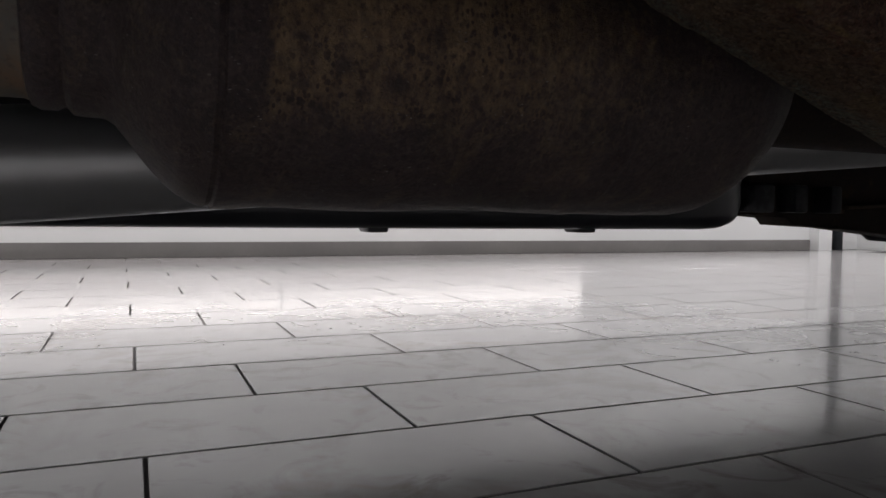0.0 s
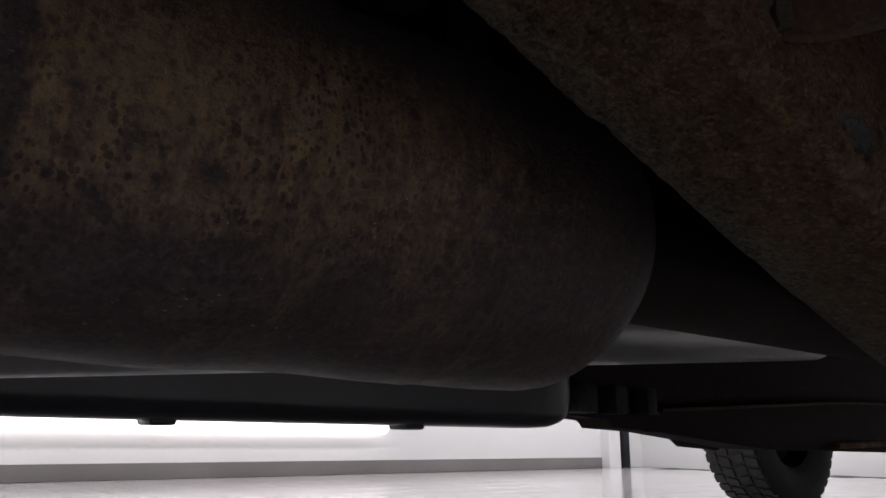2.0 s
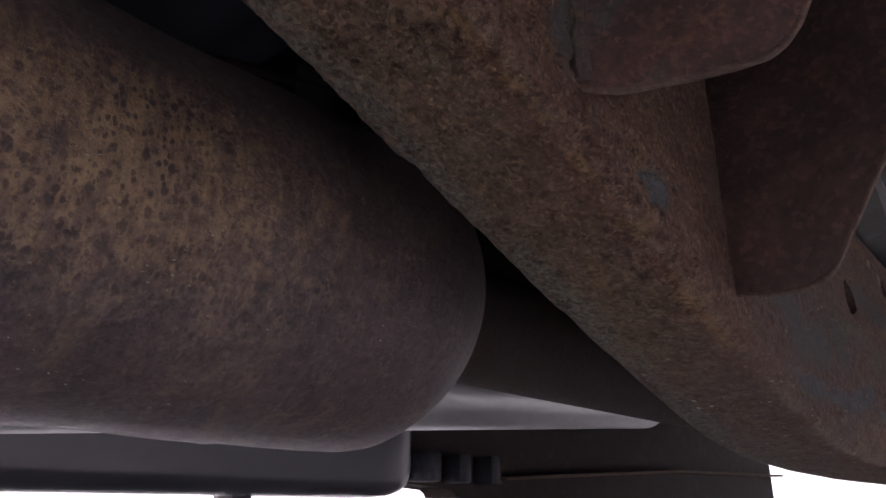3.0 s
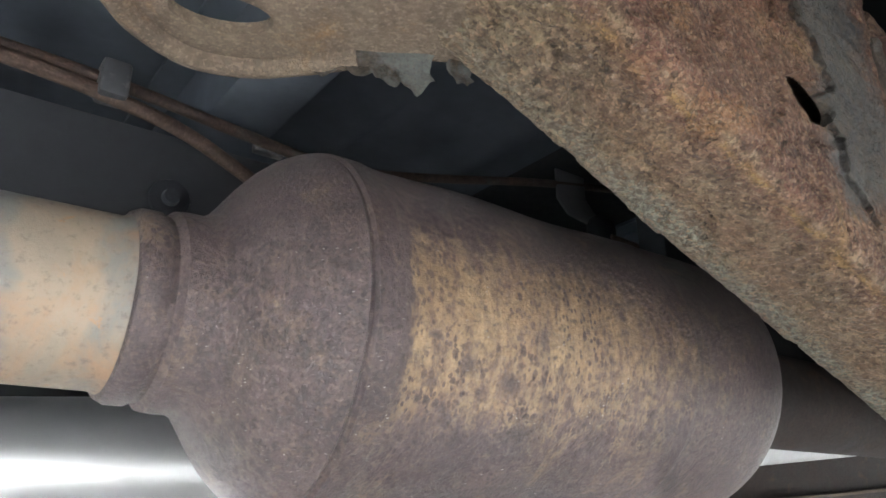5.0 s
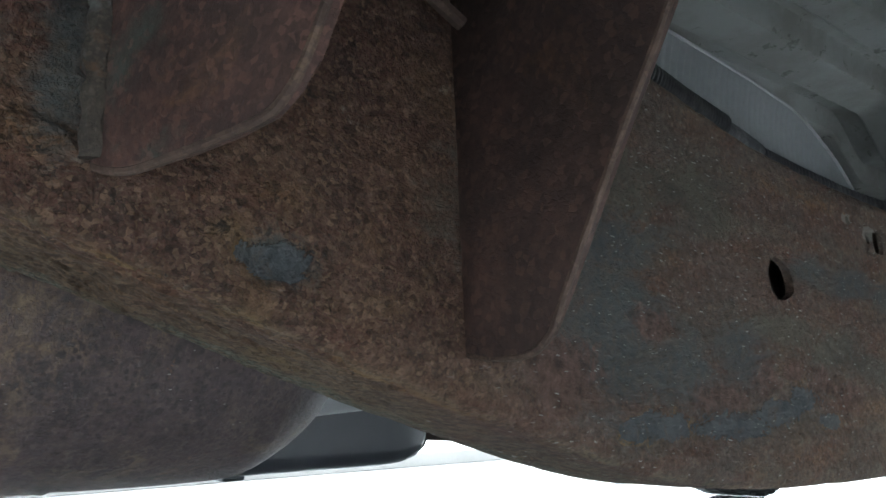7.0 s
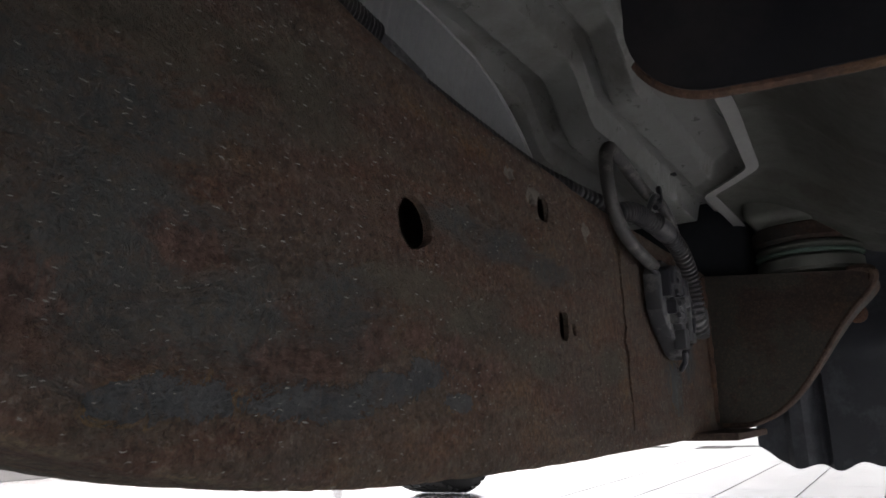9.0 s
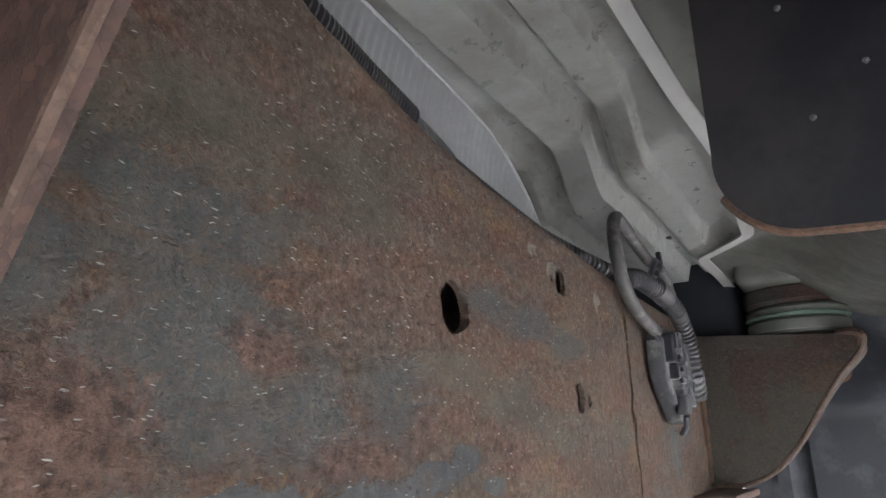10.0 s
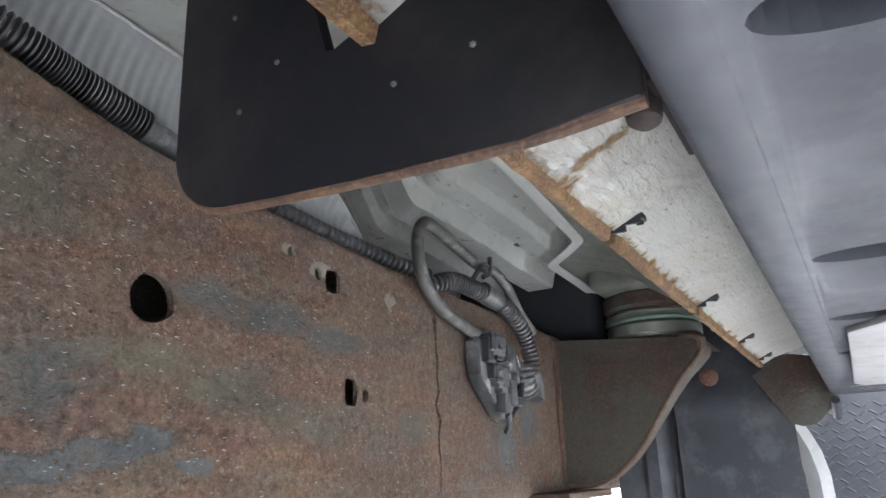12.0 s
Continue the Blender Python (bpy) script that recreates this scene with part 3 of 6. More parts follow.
def pipe_material():
    """Exhaust pipe: dull tan steel with rings of grey and blue heat tint, orange bloom and pits."""
    m, nt, b = mat("tan_pipe_rust")
    v = coords(nt)
    x, y, z = xyz(nt)
    mid = noise_tex(nt, 24, 8, 0.68, v, 0.5)
    fine = noise_tex(nt, 170, 8, 0.72, v)
    c = mix(nt, ramp(nt, noise_tex(nt, 9, 6, 0.6, v, 0.4), [(0.36, 0.0), (0.64, 1.0)]), (0.150, 0.132, 0.108), (0.225, 0.178, 0.132))
    rings = mathn(nt, "ADD", mathn(nt, "SINE", mathn(nt, "MULTIPLY", mathn(nt, "ADD", x, mathn(nt, "MULTIPLY", mathn(nt, "SUBTRACT", noise_tex(nt, 11, 4, 0.6, v), 0.5), 0.07)), 95.0)), mathn(nt, "MULTIPLY", mathn(nt, "SUBTRACT", mid, 0.5), 2.2))
    c = mix(nt, ramp(nt, rings, [(0.25, 0.0), (0.95, 0.7)]), c, (0.118, 0.126, 0.124))
    c = mix(nt, ramp(nt, noise_tex(nt, 14, 7, 0.68, v, 0.7), [(0.50, 0.0), (0.66, 0.7)]), c, (0.240, 0.140, 0.075))
    c = mix(nt, ramp(nt, noise_tex(nt, 34, 9, 0.74, v, 0.8), [(0.62, 0.0), (0.70, 0.8)]), c, (0.290, 0.145, 0.055))
    c = mix(nt, ramp(nt, mid, [(0.30, 0.7), (0.40, 0.0)]), c, (0.070, 0.062, 0.058))
    c = mix(nt, ramp(nt, fine, [(0.34, 0.5), (0.46, 0.0)]), c, (0.075, 0.060, 0.050))
    nt.links.new(c, b.inputs["Base Color"])
    nt.links.new(ramp(nt, mid, [(0.2, 0.5), (0.8, 0.75)]), b.inputs["Roughness"])
    bump(nt, b, mathn(nt, "ADD", mid, mathn(nt, "MULTIPLY", fine, 0.5)), 0.35, 0.002)
    return m


def turned_flat(nt):
    """Coordinates with y in the place of z, for faces that look down."""
    mp = nt.nodes.new("ShaderNodeMapping")
    mp.inputs["Rotation"].default_value = (radians(90), 0, 0)
    nt.links.new(coords(nt), mp.inputs["Vector"])
    return mp.outputs[0]


def rocker_material():
    """White paint with rust creeping up from the lower seam and from a joint."""
    m, nt, b = mat("white_rocker_paint")
    v = coords(nt)
    x, y, z = xyz(nt)
    n = noise_tex(nt, 45, 9, 0.75, v, 0.6)
    fine = noise_tex(nt, 300, 6, 0.7, v)
    c = mix(nt, ramp(nt, noise_tex(nt, 8, 4, 0.6, v), [(0.35, 0.0), (0.7, 1.0)]), (0.42, 0.415, 0.395), (0.54, 0.54, 0.52))
    near = mathn(nt, "ADD", mathn(nt, "MULTIPLY", mathn(nt, "SUBTRACT", y, 0.2225), 75.0), mathn(nt, "MULTIPLY", mathn(nt, "SUBTRACT", noise_tex(nt, 40, 9, 0.76, v, 0.5), 0.5), 3.4))
    r = ramp(nt, near, [(0.35, 0.0), (0.75, 1.0)])
    joint = mathn(nt, "SUBTRACT", 1.0, mathn(nt, "MULTIPLY", mathn(nt, "ABSOLUTE", mathn(nt, "SUBTRACT", mathn(nt, "SUBTRACT", x, 0.953), mathn(nt, "MULTIPLY", mathn(nt, "SUBTRACT", y, 0.2), 0.3))), 190.0))
    r2 = ramp(nt, mathn(nt, "ADD", joint, mathn(nt, "MULTIPLY", mathn(nt, "SUBTRACT", noise_tex(nt, 90, 8, 0.75, v, 0.5), 0.5), 5.0)), [(0.2, 0.0), (0.9, 0.8)])
    rr = mathn(nt, "MAXIMUM", r, r2)
    c = mix(nt, ramp(nt, rr, [(0.0, 0.0), (0.5, 0.9)]), c, (0.40, 0.28, 0.14))
    c = mix(nt, ramp(nt, rr, [(0.45, 0.0), (0.95, 1.0)]), c, (0.17, 0.075, 0.03))
    dk = mathn(nt, "MULTIPLY", ramp(nt, noise_tex(nt, 120, 8, 0.7, v, 0.5), [(0.64, 0.0), (0.68, 1.0)]), ramp(nt, noise_tex(nt, 14, 3, 0.5, v), [(0.48, 0.0), (0.58, 1.0)]))
    c = mix(nt, dk, c, (0.10, 0.095, 0.09))
    c = mix(nt, ramp(nt, noise_tex(nt, 11, 7, 0.7, v, 0.8), [(0.52, 0.0), (0.68, 0.5)]), c, (0.40, 0.35, 0.25))
    c = mix(nt, chips(nt, turned_flat(nt), 75, 9, 0.36, 2.1, 35.0, 0.55), c, (0.12, 0.112, 0.10))
    c = mix(nt, ramp(nt, noise_tex(nt, 30, 9, 0.75, v, 0.5), [(0.52, 0.0), (0.66, 0.55)]), c, (0.30, 0.29, 0.265))
    nt.links.new(c, b.inputs["Base Color"])
    nt.links.new(ramp(nt, rr, [(0.0, 0.34), (0.6, 0.8)]), b.inputs["Roughness"])
    bump(nt, b, mathn(nt, "ADD", noise_tex(nt, 110, 6, 0.65, coords(nt, (0.6, 1.6, 1)), 1.2), mathn(nt, "MULTIPLY", rr, 0.5)), 1.0, 0.007)
    return m


def dusty(m, weight, rough=0.35):
    """Adds a sheen that brightens grazing edges, in place of missing rim light."""
    b = m.node_tree.nodes["Principled BSDF"]
    b.inputs["Sheen Weight"].default_value = weight
    b.inputs["Sheen Roughness"].default_value = rough
    return m


M_RAIL = rail_material()
M_MUF = dusty(muffler_material(), 0.06, 0.15)
M_RUST = rust("brown_rust", (0.075, 0.045, 0.034), (0.036, 0.025, 0.021), (0.13, 0.066, 0.028), (0.045, 0.047, 0.042), 0.60, relief=0.5, specks=False)
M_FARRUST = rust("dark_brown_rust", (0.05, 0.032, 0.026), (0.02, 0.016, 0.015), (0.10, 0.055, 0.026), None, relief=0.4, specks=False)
M_RIM = rust("tan_rust_edge", (0.105, 0.070, 0.054), (0.055, 0.034, 0.026), (0.18, 0.12, 0.075), None, relief=0.4, specks=False)
M_SCALE = rust("pale_scaly_rust", (0.17, 0.13, 0.092), (0.085, 0.06, 0.043), (0.20, 0.115, 0.05), None, scale=30, relief=1.0, specks=False)
M_PIPE = pipe_material()
M_BLACK = plain("black_paint", (0.0100, 0.0102, 0.0135), 0.45, 0.0, 0.45, 18, 0.12, (0.020, 0.018, 0.019), spec=0.22)
M_TANK = dusty(plain("black_plastic", (0.030, 0.031, 0.038), 0.32, 0.0, 0.25, 12, 0.01, spread=0.04), 0.15, 0.25)
M_DARK = plain("dark_underbody", (0.017, 0.019, 0.023), 0.75, 0.0, 0.3, 16, 0.1, spec=0.2)
M_MOUNT = rust("olive_mount_rust", (0.078, 0.050, 0.037), (0.026, 0.020, 0.017), (0.140, 0.070, 0.032), (0.050, 0.047, 0.039), 0.545, scale=24, relief=0.6, specks=False)
M_SHIELD = plain("grey_shield_paint", (0.042, 0.044, 0.050), 0.65, 0.0, 0.2, 12, 0.08, spec=0.25)
M_SHIELDPALE = plain("pale_shield_paint", (0.085, 0.088, 0.094), 0.6, 0.0, 0.2, 14, 0.1)
M_BED = plain("dark_bed_paint", (0.082, 0.094, 0.112), 0.9, 0.0, 0.35, 16, 0.1, spec=0.0)
M_BRACKET = rust("dark_bracket_rust", (0.112, 0.056, 0.044), (0.034, 0.021, 0.018), (0.150, 0.076, 0.036), (0.052, 0.060, 0.050), 0.572, scale=18, relief=0.5, specks=False)
M_SEAMPAINT = rust("painted_weld", (0.105, 0.085, 0.068), (0.045, 0.035, 0.030), (0.16, 0.085, 0.04), (0.125, 0.130, 0.122), 0.53, scale=40, relief=0.6, specks=False)
M_CONDUIT = plain("dusty_conduit", (0.042, 0.042, 0.047), 0.45, 0.0, 0.35, 40, 0.1, (0.10, 0.10, 0.10))
M_DIRTYWHITE = plain("dirty_white_paint", (0.33, 0.335, 0.345), 0.5, 0.0, 0.2, 24, 0.15, (0.22, 0.22, 0.22))
M_BRACKETDARK = rust("brown_bracket_rust", (0.088, 0.048, 0.038), (0.032, 0.021, 0.018), (0.150, 0.076, 0.036), (0.050, 0.058, 0.048), 0.615, scale=13, relief=0.5, specks=False)
M_GREY = plain("grey_body_paint", (0.250, 0.257, 0.248), 0.32, 0.0, 0.2, 12, 0.06, (0.155, 0.152, 0.14))
M_WHITE = rocker_material()
M_STEEL = dusty(plain("bare_shaft_steel", (0.46, 0.465, 0.47), 0.38, 0.75, 0.14, 14, 0.05), 0.3, 0.2)
M_RUBBER = plain("tyre_rubber", (0.022, 0.022, 0.023), 0.75, 0.0, 0.3, 40, 0.3)
M_WALL = plain("white_wall_paint", (0.78, 0.79, 0.79), 0.6, 0.0, 0.03, 3, 0.05)
M_SKIRT = plain("grey_skirting_tile", (0.22, 0.21, 0.205), 0.4, 0.0, 0.15, 6, 0.05)
M_GROUT = plain("dark_grout", (0.075, 0.070, 0.066), 0.9, 0.0, 0.3, 60, 0.3)
M_CEIL = plain("white_ceiling_paint", (0.75, 0.75, 0.74), 0.8, 0.0, 0.03, 3, 0.05)
M_FLANGE = rust("orange_seam_rust", (0.30, 0.185, 0.095), (0.060, 0.030, 0.018), (0.42, 0.29, 0.14), None, scale=48, specks=False, relief=0.5)
M_FLANGEDARK = rust("orange_brown_rust", (0.16, 0.075, 0.045), (0.07, 0.035, 0.025), (0.24, 0.12, 0.05), None, scale=60, specks=False, relief=0.4)
M_RUSTWELD = rust("brown_weld_rust", (0.12, 0.066, 0.044), (0.05, 0.03, 0.022), (0.19, 0.10, 0.045), None, scale=40, specks=False, relief=0.7)
M_STUD = rust("dark_stud_rust", (0.030, 0.018, 0.015), (0.013, 0.010, 0.009), (0.055, 0.028, 0.016), None, scale=60, specks=False, relief=0.6)
M_OLIVE = plain("olive_grey_paint", (0.110, 0.116, 0.102), 0.55, 0.0, 0.2, 20, 0.06, (0.065, 0.062, 0.053))
M_FOIL = plain("silver_heat_foil", (0.36, 0.37, 0.38), 0.55, 0.45, 0.15, 40, 0.2)
M_CLIP = plain("grey_plastic", (0.058, 0.060, 0.066), 0.55, 0.0, 0.4, 60, 0.35, (0.17, 0.168, 0.165))
M_LINER = plain("dusty_black_plastic", (0.026, 0.028, 0.034), 0.5, 0.0, 0.25, 30, 0.12, (0.055, 0.058, 0.066), spec=0.3)
M_GREEN = plain("green_rubber_stripe", (0.09, 0.14, 0.115), 0.6, 0.0, 0.2, 40, 0.1)


def tile_material():
    m, nt, b = mat("glazed_floor_tile")
    v = nt.nodes.new("ShaderNodeNewGeometry").outputs["Position"]
    info = nt.nodes.new("ShaderNodeObjectInfo").outputs["Random"]
    big = noise_tex(nt, 1.7, 6, 0.6, v, 0.8)
    vein = noise_tex(nt, 7.0, 4, 0.6, v, 1.4)
    c = mix(nt, ramp(nt, big, [(0.3, 0.0), (0.7, 1.0)]), (0.50, 0.495, 0.50), (0.63, 0.62, 0.615))
    c = mix(nt, ramp(nt, vein, [(0.54, 0.0), (0.68, 0.6)]), c, (0.27, 0.235, 0.21))
    c = mix(nt, ramp(nt, noise_tex(nt, 3.1, 4, 0.6, v, 0.9), [(0.54, 0.0), (0.68, 0.65)]), c, (0.30, 0.215, 0.17))
    c = mix(nt, mathn(nt, "MULTIPLY", info, 0.16), c, (0.42, 0.42, 0.43))
    nt.links.new(c, b.inputs["Base Color"])
    nt.links.new(ramp(nt, noise_tex(nt, 5, 2, 0.5, v), [(0.3, 0.18), (0.7, 0.25)]), b.inputs["Roughness"])
    b.inputs["Specular IOR Level"].default_value = 0.9
    b.inputs["Coat Weight"].default_value = 0.7
    b.inputs["Coat Roughness"].default_value = 0.13
    return m


M_TILE = tile_material()
M_BOARD = plain("grey_running_board", (0.030, 0.033, 0.042), 0.62, 0.0, 0.2, 16, 0.03, (0.042, 0.046, 0.055), spec=0.4)
M_HEM = plain("bare_bright_edge", (0.34, 0.345, 0.34), 0.5, 0.0, 0.12, 30, 0.1)
M_PALE = plain("pale_plastic", (0.30, 0.30, 0.31), 0.5, 0.0, 0.15, 30, 0.1, (0.2, 0.195, 0.18))
M_WIRE = plain("grey_wire_sleeve", (0.055, 0.054, 0.053), 0.6, 0.0, 0.3, 80, 0.2, (0.13, 0.125, 0.115))


def emitter(name, colour, strength):
    m, nt, b = mat(name)
    b.inputs["Emission Color"].default_value = (*colour, 1)
    b.inputs["Emission Strength"].default_value = strength
    b.inputs["Base Color"].default_value = (0.8, 0.8, 0.8, 1)
    return m


M_TUBE = emitter("lit_tube", (1.0, 0.99, 0.97), 2.1)


# ---- mesh helpers ----
def link(name, bm, material, parent=None, label="", smooth=True):
    me = bpy.data.meshes.new(name)
    bmesh.ops.recalc_face_normals(bm, faces=bm.faces[:])
    bm.to_mesh(me)
    bm.free()
    if smooth:
        for p in me.polygons:
            p.use_smooth = True
        me.set_sharp_from_angle(angle=radians(38))
    me.materials.append(material)
    ob = new(name, me)
    ob.parent = parent
    if label:
        ob["label"] = label
    return ob


def part(name, bm, material, parent, label="", smooth=True):
    return link(name, bm, material, parent, label, smooth)


def thing(name, label, category, group="", kind="", at=(0, 0, 0)):
    e = new(name)
    e.location = at
    return tagged(e, label, category, group, kind)


def box(bm, x0, x1, y0, y1, z0, z1, bevel=0.0, seg=2):
    r = bmesh.ops.create_cube(bm, size=1.0)
    vs = r["verts"]
    for v in vs:
        v.co = Vector(((x0 + x1) / 2 + v.co.x * (x1 - x0), (y0 + y1) / 2 + v.co.y * (y1 - y0), (z0 + z1) / 2 + v.co.z * (z1 - z0)))
    if bevel:
        es = list({e for v in vs for e in v.link_edges})
        bmesh.ops.bevel(bm, geom=es, offset=bevel, segments=seg, profile=0.5, affect="EDGES")
    return vs


def loft(bm, rings, closed=True, caps=True):
    """Joins rings of equally many points."""
    rows = [[bm.verts.new(p) for p in r] for r in rings]
    n = len(rows[0])
    for a, b in zip(rows, rows[1:]):
        for i in range(n if closed else n - 1):
            j = (i + 1) % n
            bm.faces.new((a[i], a[j], b[j], b[i]))
    if caps and closed:
        bm.faces.new(rows[0][::-1])
        bm.faces.new(rows[-1])
    return rows


def turned(bm, profile, y, z, n=64, caps=True):
    """Turns (x, radius) pairs round a line along x at y, z."""
    rings = []
    for x, r in profile:
        rings.append([(x, y + r * math.cos(2 * math.pi * i / n), z + r * math.sin(2 * math.pi * i / n)) for i in range(n)])
    loft(bm, rings, True, caps)


def smooth_line(pts, n):
    """n points on a Catmull-Rom curve through pts."""
    P = [Vector(p) for p in pts]
    P = [P[0] * 2 - P[1]] + P + [P[-1] * 2 - P[-2]]
    out = []
    segs = len(P) - 3
    for k in range(n):
        u = k / (n - 1) * segs
        i = min(int(u), segs - 1)
        f = u - i
        a, b, c, d = P[i:i + 4]
        out.append(0.5 * ((2 * b) + (c - a) * f + (2 * a - 5 * b + 4 * c - d) * f * f + (3 * b - a - 3 * c + d) * f ** 3))
    return out


def tube(bm, pts, radius, n=12, steps=40, ribs=0, amp=0.0):
    """A round tube along a smooth line; ribs gives it rings, as a corrugated sleeve has."""
    if ribs:
        steps = ribs * 4 + 1
    line = smooth_line(pts, steps)
    rings = []
    up = Vector((0.13, 0.31, 0.94))
    for k, p in enumerate(line):
        t = (line[min(k + 1, steps - 1)] - line[max(k - 1, 0)]).normalized()
        a = t.cross(up).normalized()
        b = t.cross(a)
        r = radius + (amp if (k // 2) % 2 else -amp) if ribs else radius
        rings.append([p + (a * math.cos(2 * math.pi * i / n) + b * math.sin(2 * math.pi * i / n)) * r for i in range(n)])
    loft(bm, rings)


def slab(bm, outline, axis, c0, c1, bevel=0.0):
    """A flat plate: an outline of (u, v) pairs pushed along one axis from c0 to c1."""
    def at(u, v, c):
        return {"x": (c, u, v), "y": (u, c, v), "z": (u, v, c)}[axis]
    a = [bm.verts.new(at(u, v, c0)) for u, v in outline]
    b = [bm.verts.new(at(u, v, c1)) for u, v in outline]
    n = len(a)
    fs = [bm.faces.new(a), bm.faces.new(b[::-1])]
    for i in range(n):
        fs.append(bm.faces.new((a[i], b[i], b[(i + 1) % n], a[(i + 1) % n])))
    if bevel:
        es = list(set(fs[0].edges) | set(fs[1].edges))
        bmesh.ops.bevel(bm, geom=es, offset=bevel, segments=2, profile=0.5, affect="EDGES")


def interp(x, table):
    for (a, u), (b, v) in zip(table, table[1:]):
        if x <= b:
            f = (x - a) / (b - a)
            return u + (v - u) * f
    return table[-1][1]


def smooth_interp(x, table, w=0.03):
    return sum(interp(x + w * d, table) for d in (-1.0, -0.5, 0.0, 0.5, 1.0)) / 5


def grid(bm, us, vs, f):
    rows = [[bm.verts.new(f(u, v)) for v in vs] for u in us]
    for a, b in zip(rows, rows[1:]):
        for i in range(len(vs) - 1):
            bm.faces.new((a[i], b[i], b[i + 1], a[i + 1]))


def span(a, b, n):
    return [a + (b - a) * i / (n - 1) for i in range(n)]


def bored(ob, cutters):
    """Cuts real holes: the cutters are taken off and thrown away."""
    for bm in cutters:
        me = bpy.data.meshes.new("cutter")
        bmesh.ops.recalc_face_normals(bm, faces=bm.faces[:])
        bm.to_mesh(me)
        bm.free()
        c = new("cutter", me)
        md = ob.modifiers.new("cut", "BOOLEAN")
        md.operation, md.solver, md.object = "DIFFERENCE", "EXACT", c
        dg = bpy.context.evaluated_depsgraph_get()
        made = bpy.data.meshes.new_from_object(ob.evaluated_get(dg))
        ob.modifiers.clear()
        old = ob.data
        ob.data = made
        made.name = old.name
        bpy.data.meshes.remove(old)
        bpy.data.objects.remove(c)
        bpy.data.meshes.remove(me)


# ---- room ----
WALL_Y, PILLAR_X = 5.895, 6.87
X0, X1, Y0, Y1, H = -4.0, 7.6, -4.0, WALL_Y, 3.0


def wall(name, x0, x1, y0, y1, label):
    bm = bmesh.new()
    box(bm, x0, x1, y0, y1, 0.0, H)
    return tagged(link(name, bm, M_WALL, smooth=False), label, "wall", kind="structure")


wall("wall_north", X0 - 0.2, X1 + 0.2, Y1, Y1 + 0.2, "plain white painted wall behind the truck")
wall("wall_south", X0 - 0.2, X1 + 0.2, Y0 - 0.2, Y0, "plain white painted wall closing the hall")
wall("wall_west", X0 - 0.2, X0, Y0, Y1, "plain white painted wall closing the hall")
wall("wall_east", X1, X1 + 0.2, Y0, Y1, "plain white painted end wall of the hall")
bm = bmesh.new()
box(bm, X0, X1, Y0, Y1, H, H + 0.2)
tagged(link("ceiling", bm, M_CEIL, smooth=False), "plain white ceiling of the hall", "ceiling", kind="structure")
bm = bmesh.new()
box(bm, X0, X1, Y0, Y1, -0.2, -0.002)
floor = tagged(link("floor", bm, M_GROUT, smooth=False), "pale grey glazed floor tiles with dark joints", "floor", kind="structure")
bm = bmesh.new()
box(bm, X0, PILLAR_X - 0.002, Y1 - 0.012, Y1 - 0.001, 0.0, 0.11)
tagged(link("baseboard", bm, M_SKIRT, smooth=False), "grey tile skirting along the white wall", "baseboard", kind="structure")
bm = bmesh.new()
box(bm, PILLAR_X, PILLAR_X + 0.19, Y1 - 0.12, Y1, 0.0, H)
tagged(link("pillar", bm, M_WALL, smooth=False), "square white painted pillar against the wall", "pillar", kind="structure")

bm = bmesh.new()
loft(bm, [[(7.20 + 0.055 * math.cos(a), Y1 - 0.07 + 0.055 * math.sin(a), z) for a in span(0, 2 * math.pi * 23 / 24, 24)] for z in (0.0, 1.2, H - 0.002)])
tagged(link("down_pipe", bm, M_DARK), "dark grey pipe down the wall beside the pillar", "pipe")

# ---- lamps of the room ----
# unseen ceiling lamps, added and powered to light wall, floor and underside
LAMPS = [(-2.6, -2.0), (0.4, -2.0), (3.4, -2.0), (-2.5, 3.9), (1.0, 3.9), (4.5, 3.9), (6.6, 3.9)]
for lx, ly in LAMPS:
    p = thing("ceiling_lamp", "unseen white flat ceiling lamp, added to light the hall", "lamp", "ceiling lamps")
    bm = bmesh.new()
    box(bm, lx - 0.65, lx + 0.65, ly - 0.2, ly + 0.2, H - 0.05, H)
    part("lamp_housing", bm, M_WALL, p, smooth=False)
    lamp(lx, ly, H - 0.07, 1.2, 0.34, 35 if ly < 0 else 48)

tl = thing("wall_light", "row of lit white light tubes low on the wall", "lamp")
for a, b in ((-1.6, 1.243), (1.263, 3.95)):
    bm = bmesh.new()
    turned(bm, [(a, 0.030), (a + 0.008, 0.046), (a + 0.025, 0.056), (b - 0.025, 0.056), (b - 0.008, 0.046), (b, 0.030)], Y1 - 0.062, 0.386, 28)
    part("light_tube", bm, M_TUBE, tl)

# ---- the truck ----
truck = thing("pickup_truck", "old pickup truck with a badly rusted frame, seen from below", "truck")

ZB = [(-1.6, 0.60), (0.05, 0.60), (0.15, 0.577), (0.26, 0.535), (0.33, 0.506), (0.43, 0.468), (0.53, 0.432), (0.63, 0.395), (0.68, 0.379), (0.74, 0.360), (0.80, 0.344), (0.86, 0.336), (0.95, 0.331), (1.1, 0.328), (1.6, 0.328), (4.0, 0.33)]
ZT = [(-1.6, 0.80), (0.10, 0.80), (0.30, 0.735), (0.45, 0.69), (0.56, 0.655), (0.70, 0.612), (0.81, 0.578), (0.88, 0.560), (0.95, 0.549), (1.05, 0.543), (1.22, 0.535), (1.6, 0.53), (4.0, 0.53)]
RY0, RY1 = 0.461, 0.541


